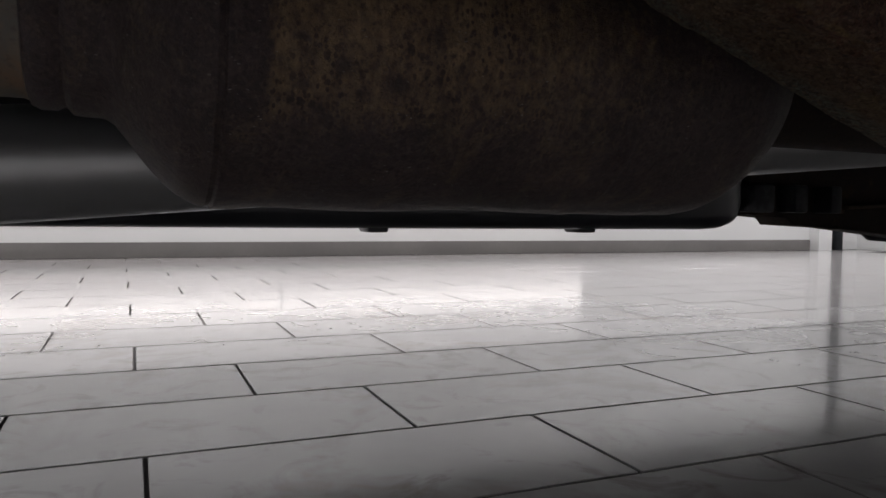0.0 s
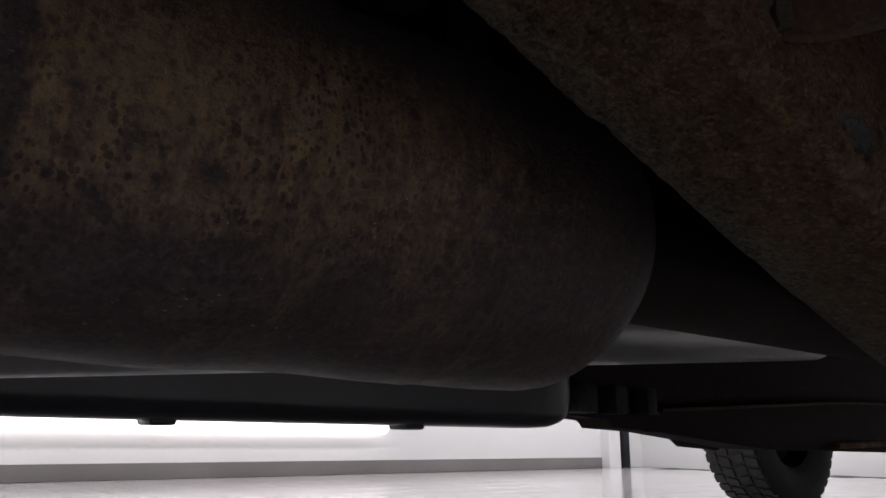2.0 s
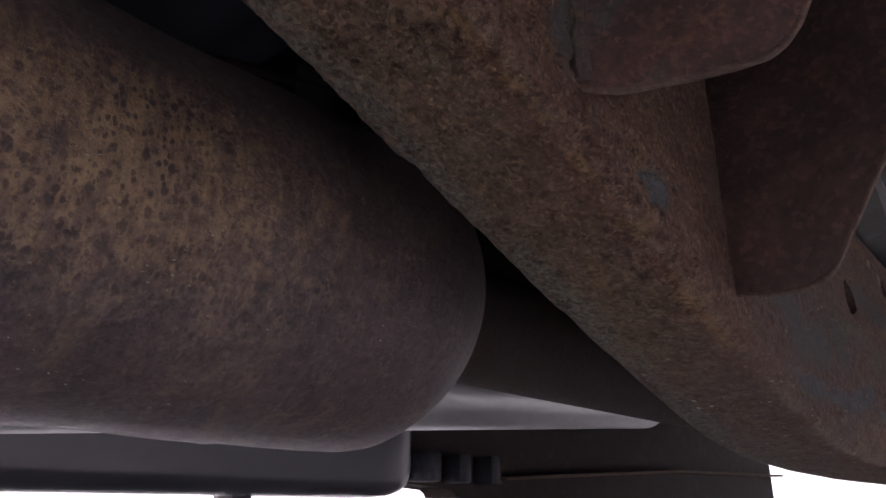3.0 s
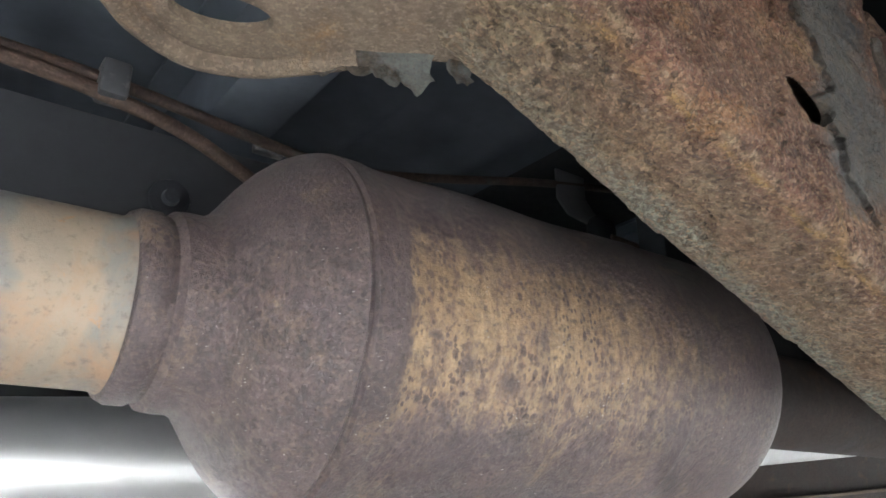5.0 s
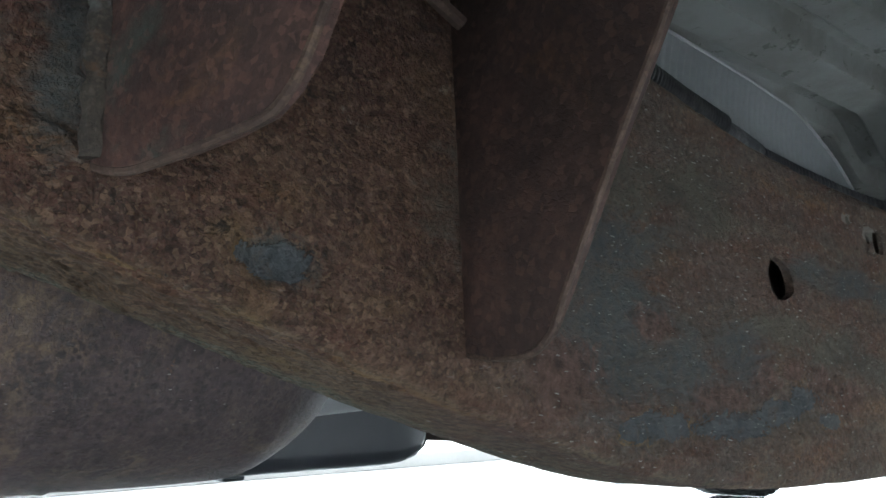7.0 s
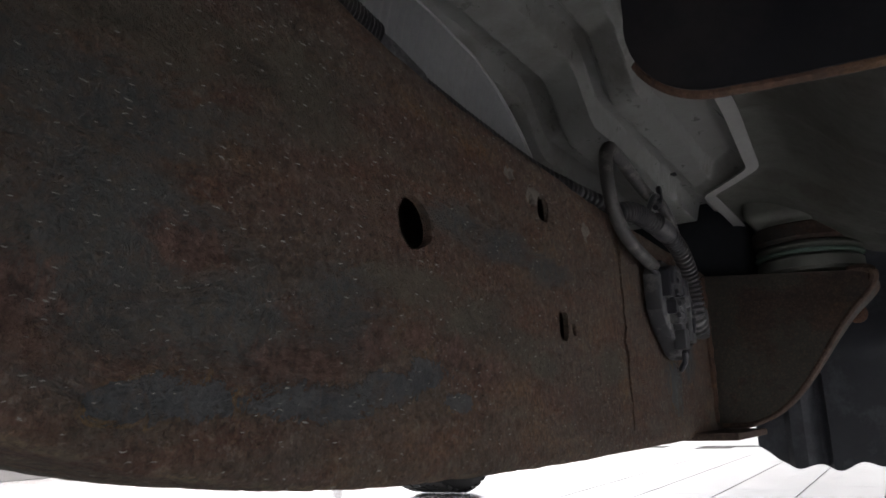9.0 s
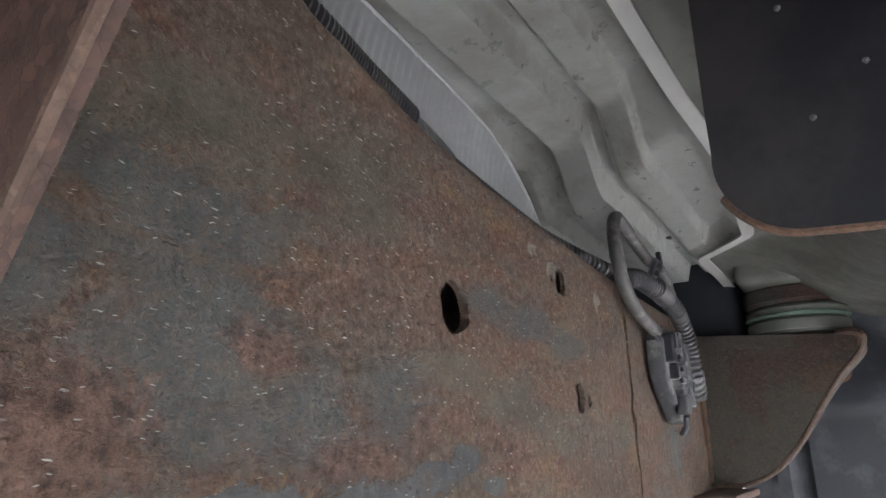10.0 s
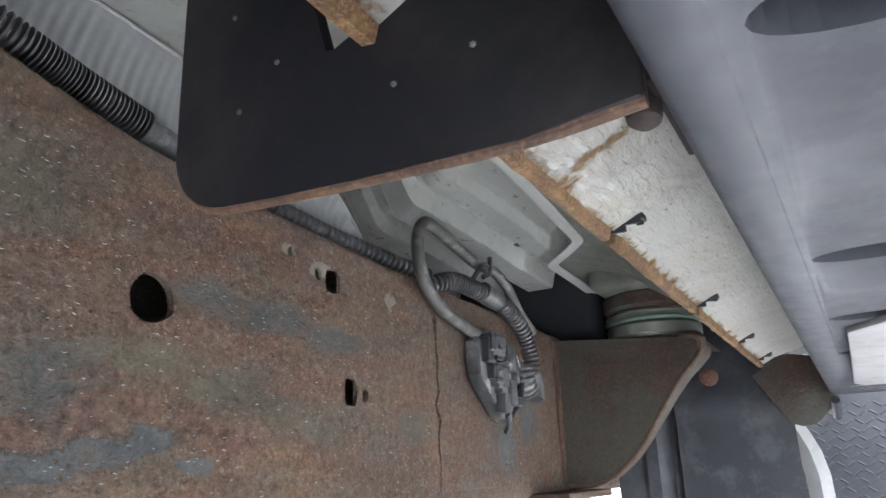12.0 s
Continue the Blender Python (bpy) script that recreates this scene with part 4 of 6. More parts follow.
def scale_height(p, outer):
    """How far the rusted skin stands out of the flat steel."""
    x, z = p.x, p.z
    scaly = max(0.0, min(1.0, (0.66 - x) / 0.14))
    q = p * 130
    calm = 0.5 if p.y > 0.527 else 1.0
    d = 0.0006 * noise.noise(p * 40)
    grain = noise.noise(p * 290)
    d += (0.00035 + 0.0006 * scaly) * noise.noise(q) + (0.0002 + 0.0009 * scaly) * grain
    pit = noise.noise(p * 75 + Vector((9, 0, 3)))
    if pit > 0.32:
        d -= (0.0006 + 0.0016 * scaly) * min(1.0, (pit - 0.32) / 0.05)
    lift = noise.noise(p * 30 + Vector((2, 8, 1)))
    if lift > 0.16:
        d += (0.0003 + 0.0016 * scaly) * min(1.0, (lift - 0.16) / 0.02)
    if outer:
        # the painted skin ends along a ragged torn line
        if 0.38 < x < 0.52 and 0.487 < z < 0.66:
            e = interp(z, JAG) + 0.003 * noise.noise(Vector((z * 260, 1, 0)))
            if x > e:
                d += 0.0026 * min(1.0, (0.52 - x) / 0.02)
        # shallow ragged losses round the small holes and the wire connector
        for cx, cz, rx, rz, deep in ((1.092, 0.507, 0.024, 0.015, 0.0016), (1.044, 0.518, 0.012, 0.008, 0.0013), (1.125, 0.424, 0.020, 0.014, 0.0008), (0.90, 0.372, 0.05, 0.010, 0.0011), (0.80, 0.368, 0.05, 0.009, 0.0011), (0.582, 0.438, 0.017, 0.011, 0.0012), (1.26, 0.505, 0.016, 0.018, 0.0018)):
            u = ((x - cx) / rx) ** 2 + ((z - cz) / rz) ** 2
            if u < 2.5 and u + 0.9 * noise.noise(p * 150) + 0.5 * grain < 1.0:
                d -= deep
    return d * calm


def rail_ring(x, inset=0.0, y0=RY0, y1=RY1, r=0.009, rough=False):
    """One section of the boxed rail: rounded corners, flat sides divided so that they can carry dents."""
    zb, zt = smooth_interp(x, ZB) + inset, smooth_interp(x, ZT) - inset
    y0, y1, r = y0 + inset, y1 - inset, max(0.003, r - inset)
    pts = []
    for cy, cz, a0 in ((y0 + r, zb + r, 180), (y1 - r, zb + r, 270), (y1 - r, zt - r, 0), (y0 + r, zt - r, 90)):
        for k in range(5):
            a = radians(a0 + 22.5 * k)
            pts.append(Vector((x, cy + r * math.cos(a), cz + r * math.sin(a))))
    out = []
    for i, p in enumerate(pts):
        q = pts[(i + 1) % len(pts)]
        out.append(p)
        if i % 5 == 4:
            m = (46, 10, 6, 110)[i // 5] if rough else 2
            out += [p.lerp(q, k / m) for k in range(1, m)]
    if rough:
        moved = []
        for p in out:
            core = Vector((x, min(max(p.y, y0 + r), y1 - r), min(max(p.z, zb + r), zt - r)))
            moved.append(p + (p - core).normalized() * scale_height(p, p.y < y0 + 0.002))
        out = moved
    return out


bm = bmesh.new()
xs = span(-1.2, 0.13, 10) + span(0.15, 0.66, 400) + span(0.6625, 1.68, 380) + span(1.75, 3.4, 8)
loft(bm, [rail_ring(x, 0.0, rough=True) for x in xs])
rail = part("frame_rail", bm, M_RAIL, truck, "boxed steel frame rail, rusted brown with flaking grey paint")


def oval(bm, x, z, w, h, y0=RY0 - 0.02, y1=RY1 - 0.008, n=24, square=2.0, ragged=0.0):
    pts = []
    for k in range(n):
        a = 2 * math.pi * k / n
        c, s = math.cos(a), math.sin(a)
        f = 1 + ragged * noise.noise(Vector((x * 50 + c * 1.3, z * 50 + s * 1.3, 0)))
        pts.append((x + f * w / 2 * math.copysign(abs(c) ** (2 / square), c), z + f * h / 2 * math.copysign(abs(s) ** (2 / square), s)))
    slab(bm, pts, "y", y0, y1)


void = bmesh.new()
loft(void, [rail_ring(x, 0.0052) for x in span(-1.19, 3.39, 140)])
cut = bmesh.new()
for x, z, w, h, sq, rg in ((0.931, 0.461, 0.031, 0.028, 2, 0.12), (1.098, 0.505, 0.018, 0.019, 4, 0.15), (1.120, 0.423, 0.017, 0.021, 4, 0.05), (0.411, 0.549, 0.043, 0.030, 2.2, 0.2), (0.388, 0.598, 0.012, 0.020, 2, 0.5), (0.522, 0.664, 0.013, 0.036, 2, 0.5), (0.548, 0.668, 0.016, 0.026, 2, 0.5),
                           (1.080, 0.508, 0.009, 0.010, 2, 0.1), (1.139, 0.422, 0.008, 0.010, 2, 0.1), (1.047, 0.517, 0.006, 0.007, 2, 0.3)):
    oval(cut, x, z, w, h, square=sq, ragged=rg)
bored(rail, [void, cut])


# a second skin of plate with a torn edge near the body mount
bm = bmesh.new()
edge = [(1.275, 0.525)] + [(1.30 + 0.055 * k / 12 + 0.008 * noise.noise(Vector((k * 0.7, 3, 0))), 0.505 - 0.145 * k / 12) for k in range(13)]
slab(bm, [(1.252 + 0.009 * noise.noise(Vector((k * 0.9, 7, 0))), 0.345 + 0.175 * k / 14) for k in range(15)] + edge + [(1.365, 0.345)], "y", RY0 - 0.0016, RY0 + 0.001, 0.0005)
part("skin_plate", bm, M_RAIL, rail, "outer skin of the rail with a torn rusty edge")

# loose flakes
rng = random.Random(4)
for k in range(26):
    fx, fy, r, n = rng.uniform(0.18, 0.58), rng.uniform(0.472, 0.528), rng.uniform(0.003, 0.007), 7
    bm = bmesh.new()
    ring = [(r * rng.uniform(0.6, 1.25) * math.cos(2 * math.pi * q / n) * 1.5, r * rng.uniform(0.6, 1.2) * math.sin(2 * math.pi * q / n)) for q in range(n)]
    f = bm.faces.new([bm.verts.new((fx + u, fy + w, smooth_interp(fx + u, ZB) - 0.0008 - 0.0014 * (u > 0))) for u, w in ring])
    bmesh.ops.solidify(bm, geom=[f], thickness=-0.0018)
    part("rust_flake", bm, M_RAIL, rail, smooth=False)

# tab with an oblong hole under the rail
bm = bmesh.new()
slab(bm, [(0.02, 0.50), (0.245, 0.50), (0.243, 0.547), (0.225, 0.552), (0.21, 0.562), (0.197, 0.569), (0.179, 0.591), (0.161, 0.607), (0.148, 0.6135), (0.136, 0.6145), (0.122, 0.611), (0.108, 0.604), (0.095, 0.59), (0.07, 0.575), (0.02, 0.57)], "z", 0.5500, 0.5565, 0.002)
tab = part("hanger_tab", bm, M_SCALE, truck, "thick scaly rusted steel tab with an oblong hole")
hole = bmesh.new()
slab(hole, [(0.137 + 0.021 * math.cos(a) + 0.004 * math.sin(a), 0.577 + 0.012 * math.sin(a) - 0.007 * math.cos(a)) for a in span(0, 2 * math.pi * 23 / 24, 24)], "z", 0.53, 0.57)
bored(tab, [hole])
bm = bmesh.new()
tube(bm, [(0.095, 0.59, 0.551), (0.11, 0.604, 0.5505), (0.136, 0.6135, 0.55), (0.161, 0.606, 0.55), (0.18, 0.59, 0.55), (0.2, 0.568, 0.55)], 0.0062, 10, 40)
part("rolled_lip", bm, M_SCALE, tab, "rolled rusty lip round the tab")
EDGE = [(0.17, 0.600), (0.179, 0.591), (0.197, 0.569), (0.21, 0.562), (0.225, 0.552), (0.243, 0.547), (0.26, 0.545)]
for sx, w, drop in ((0.183, 0.012, 0.007), (0.193, 0.013, 0.010), (0.203, 0.014, 0.013), (0.213, 0.016, 0.017), (0.236, 0.014, 0.008)):
    bm = bmesh.new()
    rows = []
    for q in range(13):
        f = q / 12
        x = sx + w * f
        y = interp(x, EDGE) - 0.001
        hang = drop * (0.25 + 0.75 * math.sin(math.pi * (0.12 + 0.7 * f))) * (1 + 0.55 * noise.noise(Vector((x * 190, drop * 900, 0))))
        rows.append([(x, y - 0.004, 0.5505), (x, y - 0.001, 0.5485), (x + 0.001, y + 0.002 * f, 0.549 - hang * 0.5), (x + 0.002, y + 0.004 * noise.noise(Vector((x * 200, 3, 0))), 0.5485 - hang)])
    grid(bm, range(13), range(4), lambda u, k: rows[u][k])
    bmesh.ops.solidify(bm, geom=bm.faces[:], thickness=0.0009)
    part("rust_flake", bm, M_SEAMPAINT, tab, "loose grey flake hanging from the tab", smooth=False)

# muffler and its pipes
MY, MZ, MR = 0.775, 0.470, 0.1253
bm = bmesh.new()
prof = [(0.150, 0.050), (0.153, 0.058), (0.158, 0.0605), (0.168, 0.0605), (0.171, 0.0585), (0.174, 0.0585), (0.178, 0.063), (0.186, 0.064), (0.196, 0.064), (0.203, 0.068), (0.212, 0.080), (0.222, 0.094), (0.232, 0.106), (0.242, 0.115), (0.252, 0.121), (0.2605, 0.1245),
        (0.2622, 0.1232), (0.2642, 0.1232), (0.266, 0.1258), (0.283, 0.1258), (0.285, 0.1250)]
prof += [(x, 0.1250 + 0.0012 * math.sin(x * 37)) for x in span(0.30, 0.555, 24)]
prof += [(0.560, 0.1262), (0.564, 0.1268), (0.568, 0.1255), (0.60, 0.1262), (0.64, 0.1265), (0.675, 0.1258), (0.69, 0.1235), (0.70, 0.1195), (0.71, 0.1142), (0.72, 0.1085), (0.73, 0.1015), (0.74, 0.093), (0.75, 0.081), (0.758, 0.069), (0.763, 0.058)]
turned(bm, prof, MY, MZ, 128)
muf = part("muffler", bm, M_MUF, truck, "round steel muffler with brown scale and a worn golden patch")
bm = bmesh.new()
turned(bm, [(-1.2, 0.053), (0.05, 0.053), (0.148, 0.0535), (0.153, 0.0555), (0.156, 0.054), (0.158, 0.048)], MY, MZ, 64)
part("exhaust_pipe", bm, M_PIPE, truck, "tan rusted exhaust pipe leading into the muffler")
bm = bmesh.new()
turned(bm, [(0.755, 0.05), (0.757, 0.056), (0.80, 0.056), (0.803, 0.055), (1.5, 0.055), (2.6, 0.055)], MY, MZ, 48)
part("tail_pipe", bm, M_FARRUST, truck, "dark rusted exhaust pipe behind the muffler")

# drive shaft, tank, far rail
bm = bmesh.new()
loft(bm, [[(x, 1.0 + 0.055 * math.cos(a), 0.32 + 0.081 * x + 0.055 + 0.055 * math.sin(a)) for a in span(0, 2 * math.pi * 47 / 48, 48)] for x in (-1.5, 0.0, 1.0, 1.62, 1.66)])
part("drive_shaft", bm, M_STEEL, truck, "bare steel drive shaft, dull and smooth")
bm = bmesh.new()
loft(bm, [[(x, yy, zz) for yy, zz in ((1.15 - i, 0.66 - i), (1.122 + i, 0.63 - i), (1.120 + i, 0.345 + i), (1.124 + i, 0.332 + i), (1.134 + i, 0.325 + i), (1.150, 0.322 + i), (1.185, 0.322 + i), (1.205 - i, 0.326 + i), (1.230 - i, 0.345 + i), (1.240 - i, 0.63 - i), (1.21, 0.66 - i))] for x, i in ((-1.4, 0.004), (0.5, 0.0), (1.06, 0.0), (1.095, 0.002), (1.125, 0.010), (1.142, 0.022), (1.15, 0.034))])
tank = part("fuel_tank", bm, M_TANK, truck, "black plastic fuel tank with rounded corners")
# rail added as a barrier that keeps far light off the bed underside
bm = bmesh.new()
box(bm, -1.6, 3.0, 1.27, 1.35, 0.605, 0.879, 0.006, 2)
part("bed_rail", bm, M_BED, truck, "dark rail beyond the tank, added to block far light")
for zz, dy in ((0.336, 0.022), (0.352, 0.012)):
    bm = bmesh.new()
    tube(bm, [(-1.35, 1.12 + dy, zz), (0.0, 1.12 + dy, zz), (1.06, 1.12 + dy, zz)], 0.0035, 8, 8)
    part("moulded_seam", bm, M_TANK, tank, "moulded seam along the tank")
for sx in (0.50, 0.83):
    bm = bmesh.new()
    box(bm, sx, sx + 0.03, 1.145, 1.19, 0.3165, 0.326, 0.004, 2)
    part("tank_foot", bm, M_TANK, tank)
bm = bmesh.new()
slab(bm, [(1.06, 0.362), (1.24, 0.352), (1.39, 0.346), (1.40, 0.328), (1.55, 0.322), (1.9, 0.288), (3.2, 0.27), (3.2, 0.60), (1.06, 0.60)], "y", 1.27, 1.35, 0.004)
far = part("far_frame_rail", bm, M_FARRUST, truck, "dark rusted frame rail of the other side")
bm = bmesh.new()
slab(bm, [(1.50, 0.360), (1.50, 0.3665), (2.3, 0.409), (3.2, 0.425), (3.2, 0.419), (2.3, 0.402)], "y", 1.225, 1.272, 0.001)
part("rail_flange", bm, M_SCALE, far, "pale rusty flange along the far rail")
bm = bmesh.new()
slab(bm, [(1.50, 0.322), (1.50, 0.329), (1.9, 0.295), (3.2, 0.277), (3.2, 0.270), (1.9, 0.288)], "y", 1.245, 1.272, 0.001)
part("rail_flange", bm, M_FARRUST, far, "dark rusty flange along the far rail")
for bx, w in ((1.26, 0.05), (1.36, 0.035), (1.455, 0.03)):
    bm = bmesh.new()
    box(bm, bx, bx + w, 1.225, 1.272, 0.352, 0.405, 0.006, 2)
    part("rail_clip", bm, M_LINER, far, "black clip on the far rail")
bm = bmesh.new()
box(bm, 1.492, 1.512, 1.24, 1.27, 0.352, 0.372, 0.004, 2)
part("pale_bolt", bm, M_RIM, far, "pale bolt head on the far rail")
bm = bmesh.new()
slab(bm, [(1.755, 0.335), (1.755, 0.318), (1.80, 0.292), (1.96, 0.283), (2.05, 0.32)], "y", 1.40, 1.408, 0.001)
part("spring_plate", bm, M_BOARD, far, "grey steel plate under the far rail")
bm = bmesh.new()
tube(bm, [(2.25, 1.24, 0.296), (2.55, 1.24, 0.302)], 0.008, 8, 6)
part("pale_rod", bm, M_WHITE, far, "short pale rod under the far rail")

# far wheel
def wheel_part(name, prof, cx, cy, cz, material, parent, label, n=72, caps=False):
    bm = bmesh.new()
    loft(bm, [[(cx + r * math.cos(a), cy + y, cz + r * math.sin(a)) for a in span(0, 2 * math.pi * (n - 1) / n, n)] for r, y in prof], caps=caps)
    return part(name, bm, material, parent, label)


WX, WY, WZ, WR = 3.70, 2.205, 0.388, 0.385
bm = bmesh.new()
hub = part("wheel", bm, M_RUBBER, truck, "far wheel with a chunky black tyre")
tyre = wheel_part("tyre", [(0.20, 0.10), (0.24, 0.135), (0.32, 0.142), (0.365, 0.128), (0.378, 0.105), (0.378, -0.105), (0.365, -0.128), (0.32, -0.142), (0.24, -0.135), (0.20, -0.10)], WX, WY, WZ, M_RUBBER, hub, "black tyre with deep tread blocks")
wheel_part("rim", [(0.205, -0.10), (0.198, -0.105), (0.19, -0.09), (0.18, -0.02), (0.06, -0.01), (0.01, -0.01)], WX, WY, WZ, M_DARK, hub, "dark steel rim", caps=False)
bm = bmesh.new()
for k in range(44):
    for row, (ya, yb) in enumerate(((-0.122, -0.07), (-0.058, -0.01), (0.01, 0.058), (0.07, 0.122))):
        a0 = 2 * math.pi * (k + 0.5 * (row % 2)) / 44
        a1 = a0 + 2 * math.pi / 44 * 0.7
        sk = 0.03 if row % 2 else -0.03
        vs = []
        for r in (0.37, WR):
            for a, y in ((a0, ya), (a1, ya), (a1 + sk, yb), (a0 + sk, yb)):
                vs.append(bm.verts.new((WX + r * math.cos(a), WY + y, WZ + r * math.sin(a))))
        for f in ((4, 5, 6, 7), (0, 1, 5, 4), (1, 2, 6, 5), (2, 3, 7, 6), (3, 0, 4, 7)):
            bm.faces.new([vs[q] for q in f])
part("tread", bm, M_RUBBER, tyre, smooth=False)

# bracket plates on the outer side of the rail
def plate(name, outline, x0, x1, material, label, rim, lean=0.0):
    """A plate that stands out of the rail; lean turns its outer edge forwards."""
    bm = bmesh.new()
    slab(bm, outline, "x", x0, x1, 0.0012)
    for v in bm.verts:
        v.co.x += lean * (0.457 - v.co.y)
    p = part(name, bm, material, truck, label)
    bm = bmesh.new()
    xm = (x0 + x1) / 2
    tube(bm, [(xm - 0.0015 + lean * (0.457 - y), y, z) for y, z in rim], 0.0016, 8, 60)
    part("worn_edge", bm, M_RIM, p, "worn tan rusty edge")
    return p


rim1 = [(0.462, 0.4605), (0.455, 0.4575), (0.444, 0.4555), (0.427, 0.4567), (0.410, 0.4585), (0.398, 0.4605), (0.391, 0.466), (0.386, 0.474), (0.380, 0.488), (0.368, 0.519), (0.357, 0.552), (0.352, 0.575)]
b1 = plate("bracket", rim1 + [(0.352, 0.588), (0.37, 0.597), (0.40, 0.604), (0.42, 0.616), (0.445, 0.630), (0.463, 0.636)], 0.519, 0.525, M_BRACKET, "rusted steel bracket plate welded to the rail", rim1, 0.45)
bm = bmesh.new()
tube(bm, [(0.5185, 0.4612, 0.462), (0.5175, 0.4605, 0.50), (0.5170, 0.4605, 0.56), (0.5165, 0.4605, 0.63)], 0.0050, 8, 70)
for v in bm.verts:
    v.co += Vector((0.0022 * noise.noise(v.co * 130), 0.0012 * noise.noise(v.co * 210), 0))
part("weld_seam", bm, M_SEAMPAINT, b1, "grey painted weld between bracket and rail")
bm = bmesh.new()
tube(bm, [(0.5535, 0.380, 0.488), (0.5545, 0.3785, 0.490), (0.5555, 0.377, 0.492)], 0.0026, 6, 8)
part("weld_spatter", bm, M_RIM, b1, "small bead of weld spatter on the edge")
rim2 = [(0.462, 0.406), (0.445, 0.403), (0.426, 0.4025), (0.4135, 0.409), (0.405, 0.423), (0.376, 0.470), (0.349, 0.512), (0.325, 0.56), (0.31, 0.62)]
b2 = plate("bracket", rim2 + [(0.31, 0.70), (0.463, 0.70)], 0.664, 0.670, M_BRACKETDARK, "rusted steel bracket plate welded to the rail", rim2)
bm = bmesh.new()
tube(bm, [(0.56, 0.456, 0.602), (0.62, 0.454, 0.575), (0.663, 0.452, 0.552)], 0.0035, 8, 12)
part("weld_seam", bm, M_RIM, b2, "pale weld between the brackets")
rim3 = [(0.311, 0.56), (0.311, 0.482)] + [(0.287 + 0.024 * math.cos(a), 0.4665 + 0.0235 * math.sin(a)) for a in span(0.15, -1.5, 12)] + [(0.27, 0.4418), (0.24, 0.4405), (0.19, 0.4395), (0.158, 0.442)]
bm = bmesh.new()
slab(bm, [(0.311, 0.62)] + rim3 + [(0.157, 0.53), (0.20, 0.512), (0.228, 0.492), (0.246, 0.483), (0.250, 0.484), (0.256, 0.51), (0.262, 0.62)], "x", 0.814, 0.820, 0.001)
sb = part("step_bracket", bm, M_BLACK, truck, "black painted steel step bracket with a rusty lower edge")
bm = bmesh.new()
tube(bm, [(0.8165, y, z + 0.0004) for y, z in rim3[6:]], 0.0021, 8, 60)
part("worn_edge", bm, M_RUSTWELD, sb, "rusty lower edge")
bm = bmesh.new()
loft(bm, [[(0.834 + q * 1.3 * math.cos(a), 0.1625 + q * math.sin(a), z) for a in span(0, 2 * math.pi * 15 / 16, 16)] for z, q in ((0.470, 0.0046), (0.4485, 0.0050), (0.4455, 0.0044), (0.4440, 0.0025))])
part("rusty_stud", bm, M_STUD, sb, "rusted stud at the end of the step bracket")
bm = bmesh.new()
box(bm, 0.822, 0.875, 0.1565, 0.1590, 0.450, 0.478, 0.001, 2)
part("rusty_tab", bm, M_STUD, sb, "rusted tab beside the running board")
for y, z in ((0.283, 0.474), (0.268, 0.487), (0.287, 0.51), (0.225, 0.466), (0.20, 0.47)):
    bm = bmesh.new()
    bmesh.ops.create_icosphere(bm, subdivisions=1, radius=0.0011, matrix=Matrix.Translation((0.8140, y, z)))
    part("paint_chip", bm, M_CLIP, sb)

# cab floor with its ribs
def step(u):
    u = max(0.0, min(1.0, u))
    return u * u * (3 - 2 * u)


def floor_z(x, y):
    z = 0.672 - 0.046 * step((x - (1.135 + 0.7 * (y - 0.42))) / 0.06) - 0.01 * step((x - 1.3) / 0.3)
    for c, w, h in ((0.425, 0.012, 0.012), (0.478, 0.017, 0.021), (0.548, 0.015, 0.019), (0.62, 0.016, 0.019), (0.70, 0.016, 0.019)):
        z -= h * step((w + 0.007 - abs(y - c)) / 0.007)
    return z


FL = [(0.70, 0.379, 0.668), (1.0, 0.376, 0.655), (1.10, 0.366, 0.632), (1.18, 0.354, 0.614), (1.25, 0.353, 0.606), (1.32, 0.357, 0.603), (1.405, 0.362, 0.600), (1.445, 0.392, 0.600), (1.482, 0.424, 0.600), (1.56, 0.417, 0.592), (1.68, 0.41, 0.58)]


def floor_edge(x, f):
    y0, z0 = interp(x, [(a, b) for a, b, c in FL]), interp(x, [(a, c) for a, b, c in FL])
    y = y0 + (0.78 - y0) * f
    z = floor_z(x, y)
    return x, y, z + (z0 - z) * step((0.022 - (y - y0)) / 0.022)


bm = bmesh.new()
grid(bm, span(0.70, 1.58, 150), [q / 239 for q in range(240)], floor_edge)
pan = part("cab_floor", bm, M_GREY, truck, "pale grey painted cab floor with pressed ribs")
bm = bmesh.new()
rows = []
for k in range(121):
    x = 0.70 + 0.98 * k / 120
    ys, zs = [(a, b) for a, b, c in FL], [(a, c) for a, b, c in FL]
    p = Vector((x, smooth_interp(x, ys, 0.008), interp(x, zs)))
    d = Vector((0.004, smooth_interp(x + 0.002, ys, 0.008) - smooth_interp(x - 0.002, ys, 0.008), 0)).normalized()
    side = Vector((-d.y, d.x, 0)) * 0.0062
    rows.append([bm.verts.new(q) for q in (p - side, p + side, p + side + Vector((0, 0, -0.002)), p - side + Vector((0, 0, -0.002)))])
for a, b in zip(rows, rows[1:]):
    for i in range(4):
        bm.faces.new((a[i], a[(i + 1) % 4], b[(i + 1) % 4], b[i]))
part("floor_flange", bm, M_HEM, pan, "bare bright flange along the floor edge", smooth=False)
for x, y, z in ((1.446, 0.452, 0.627),):
    bm = bmesh.new()
    box(bm, x - 0.006, x + 0.006, y - 0.004, y + 0.004, z - 0.0072, z - 0.001, 0.002, 2)
    part("floor_plug", bm, M_LINER, pan, "small dark plug in the floor")
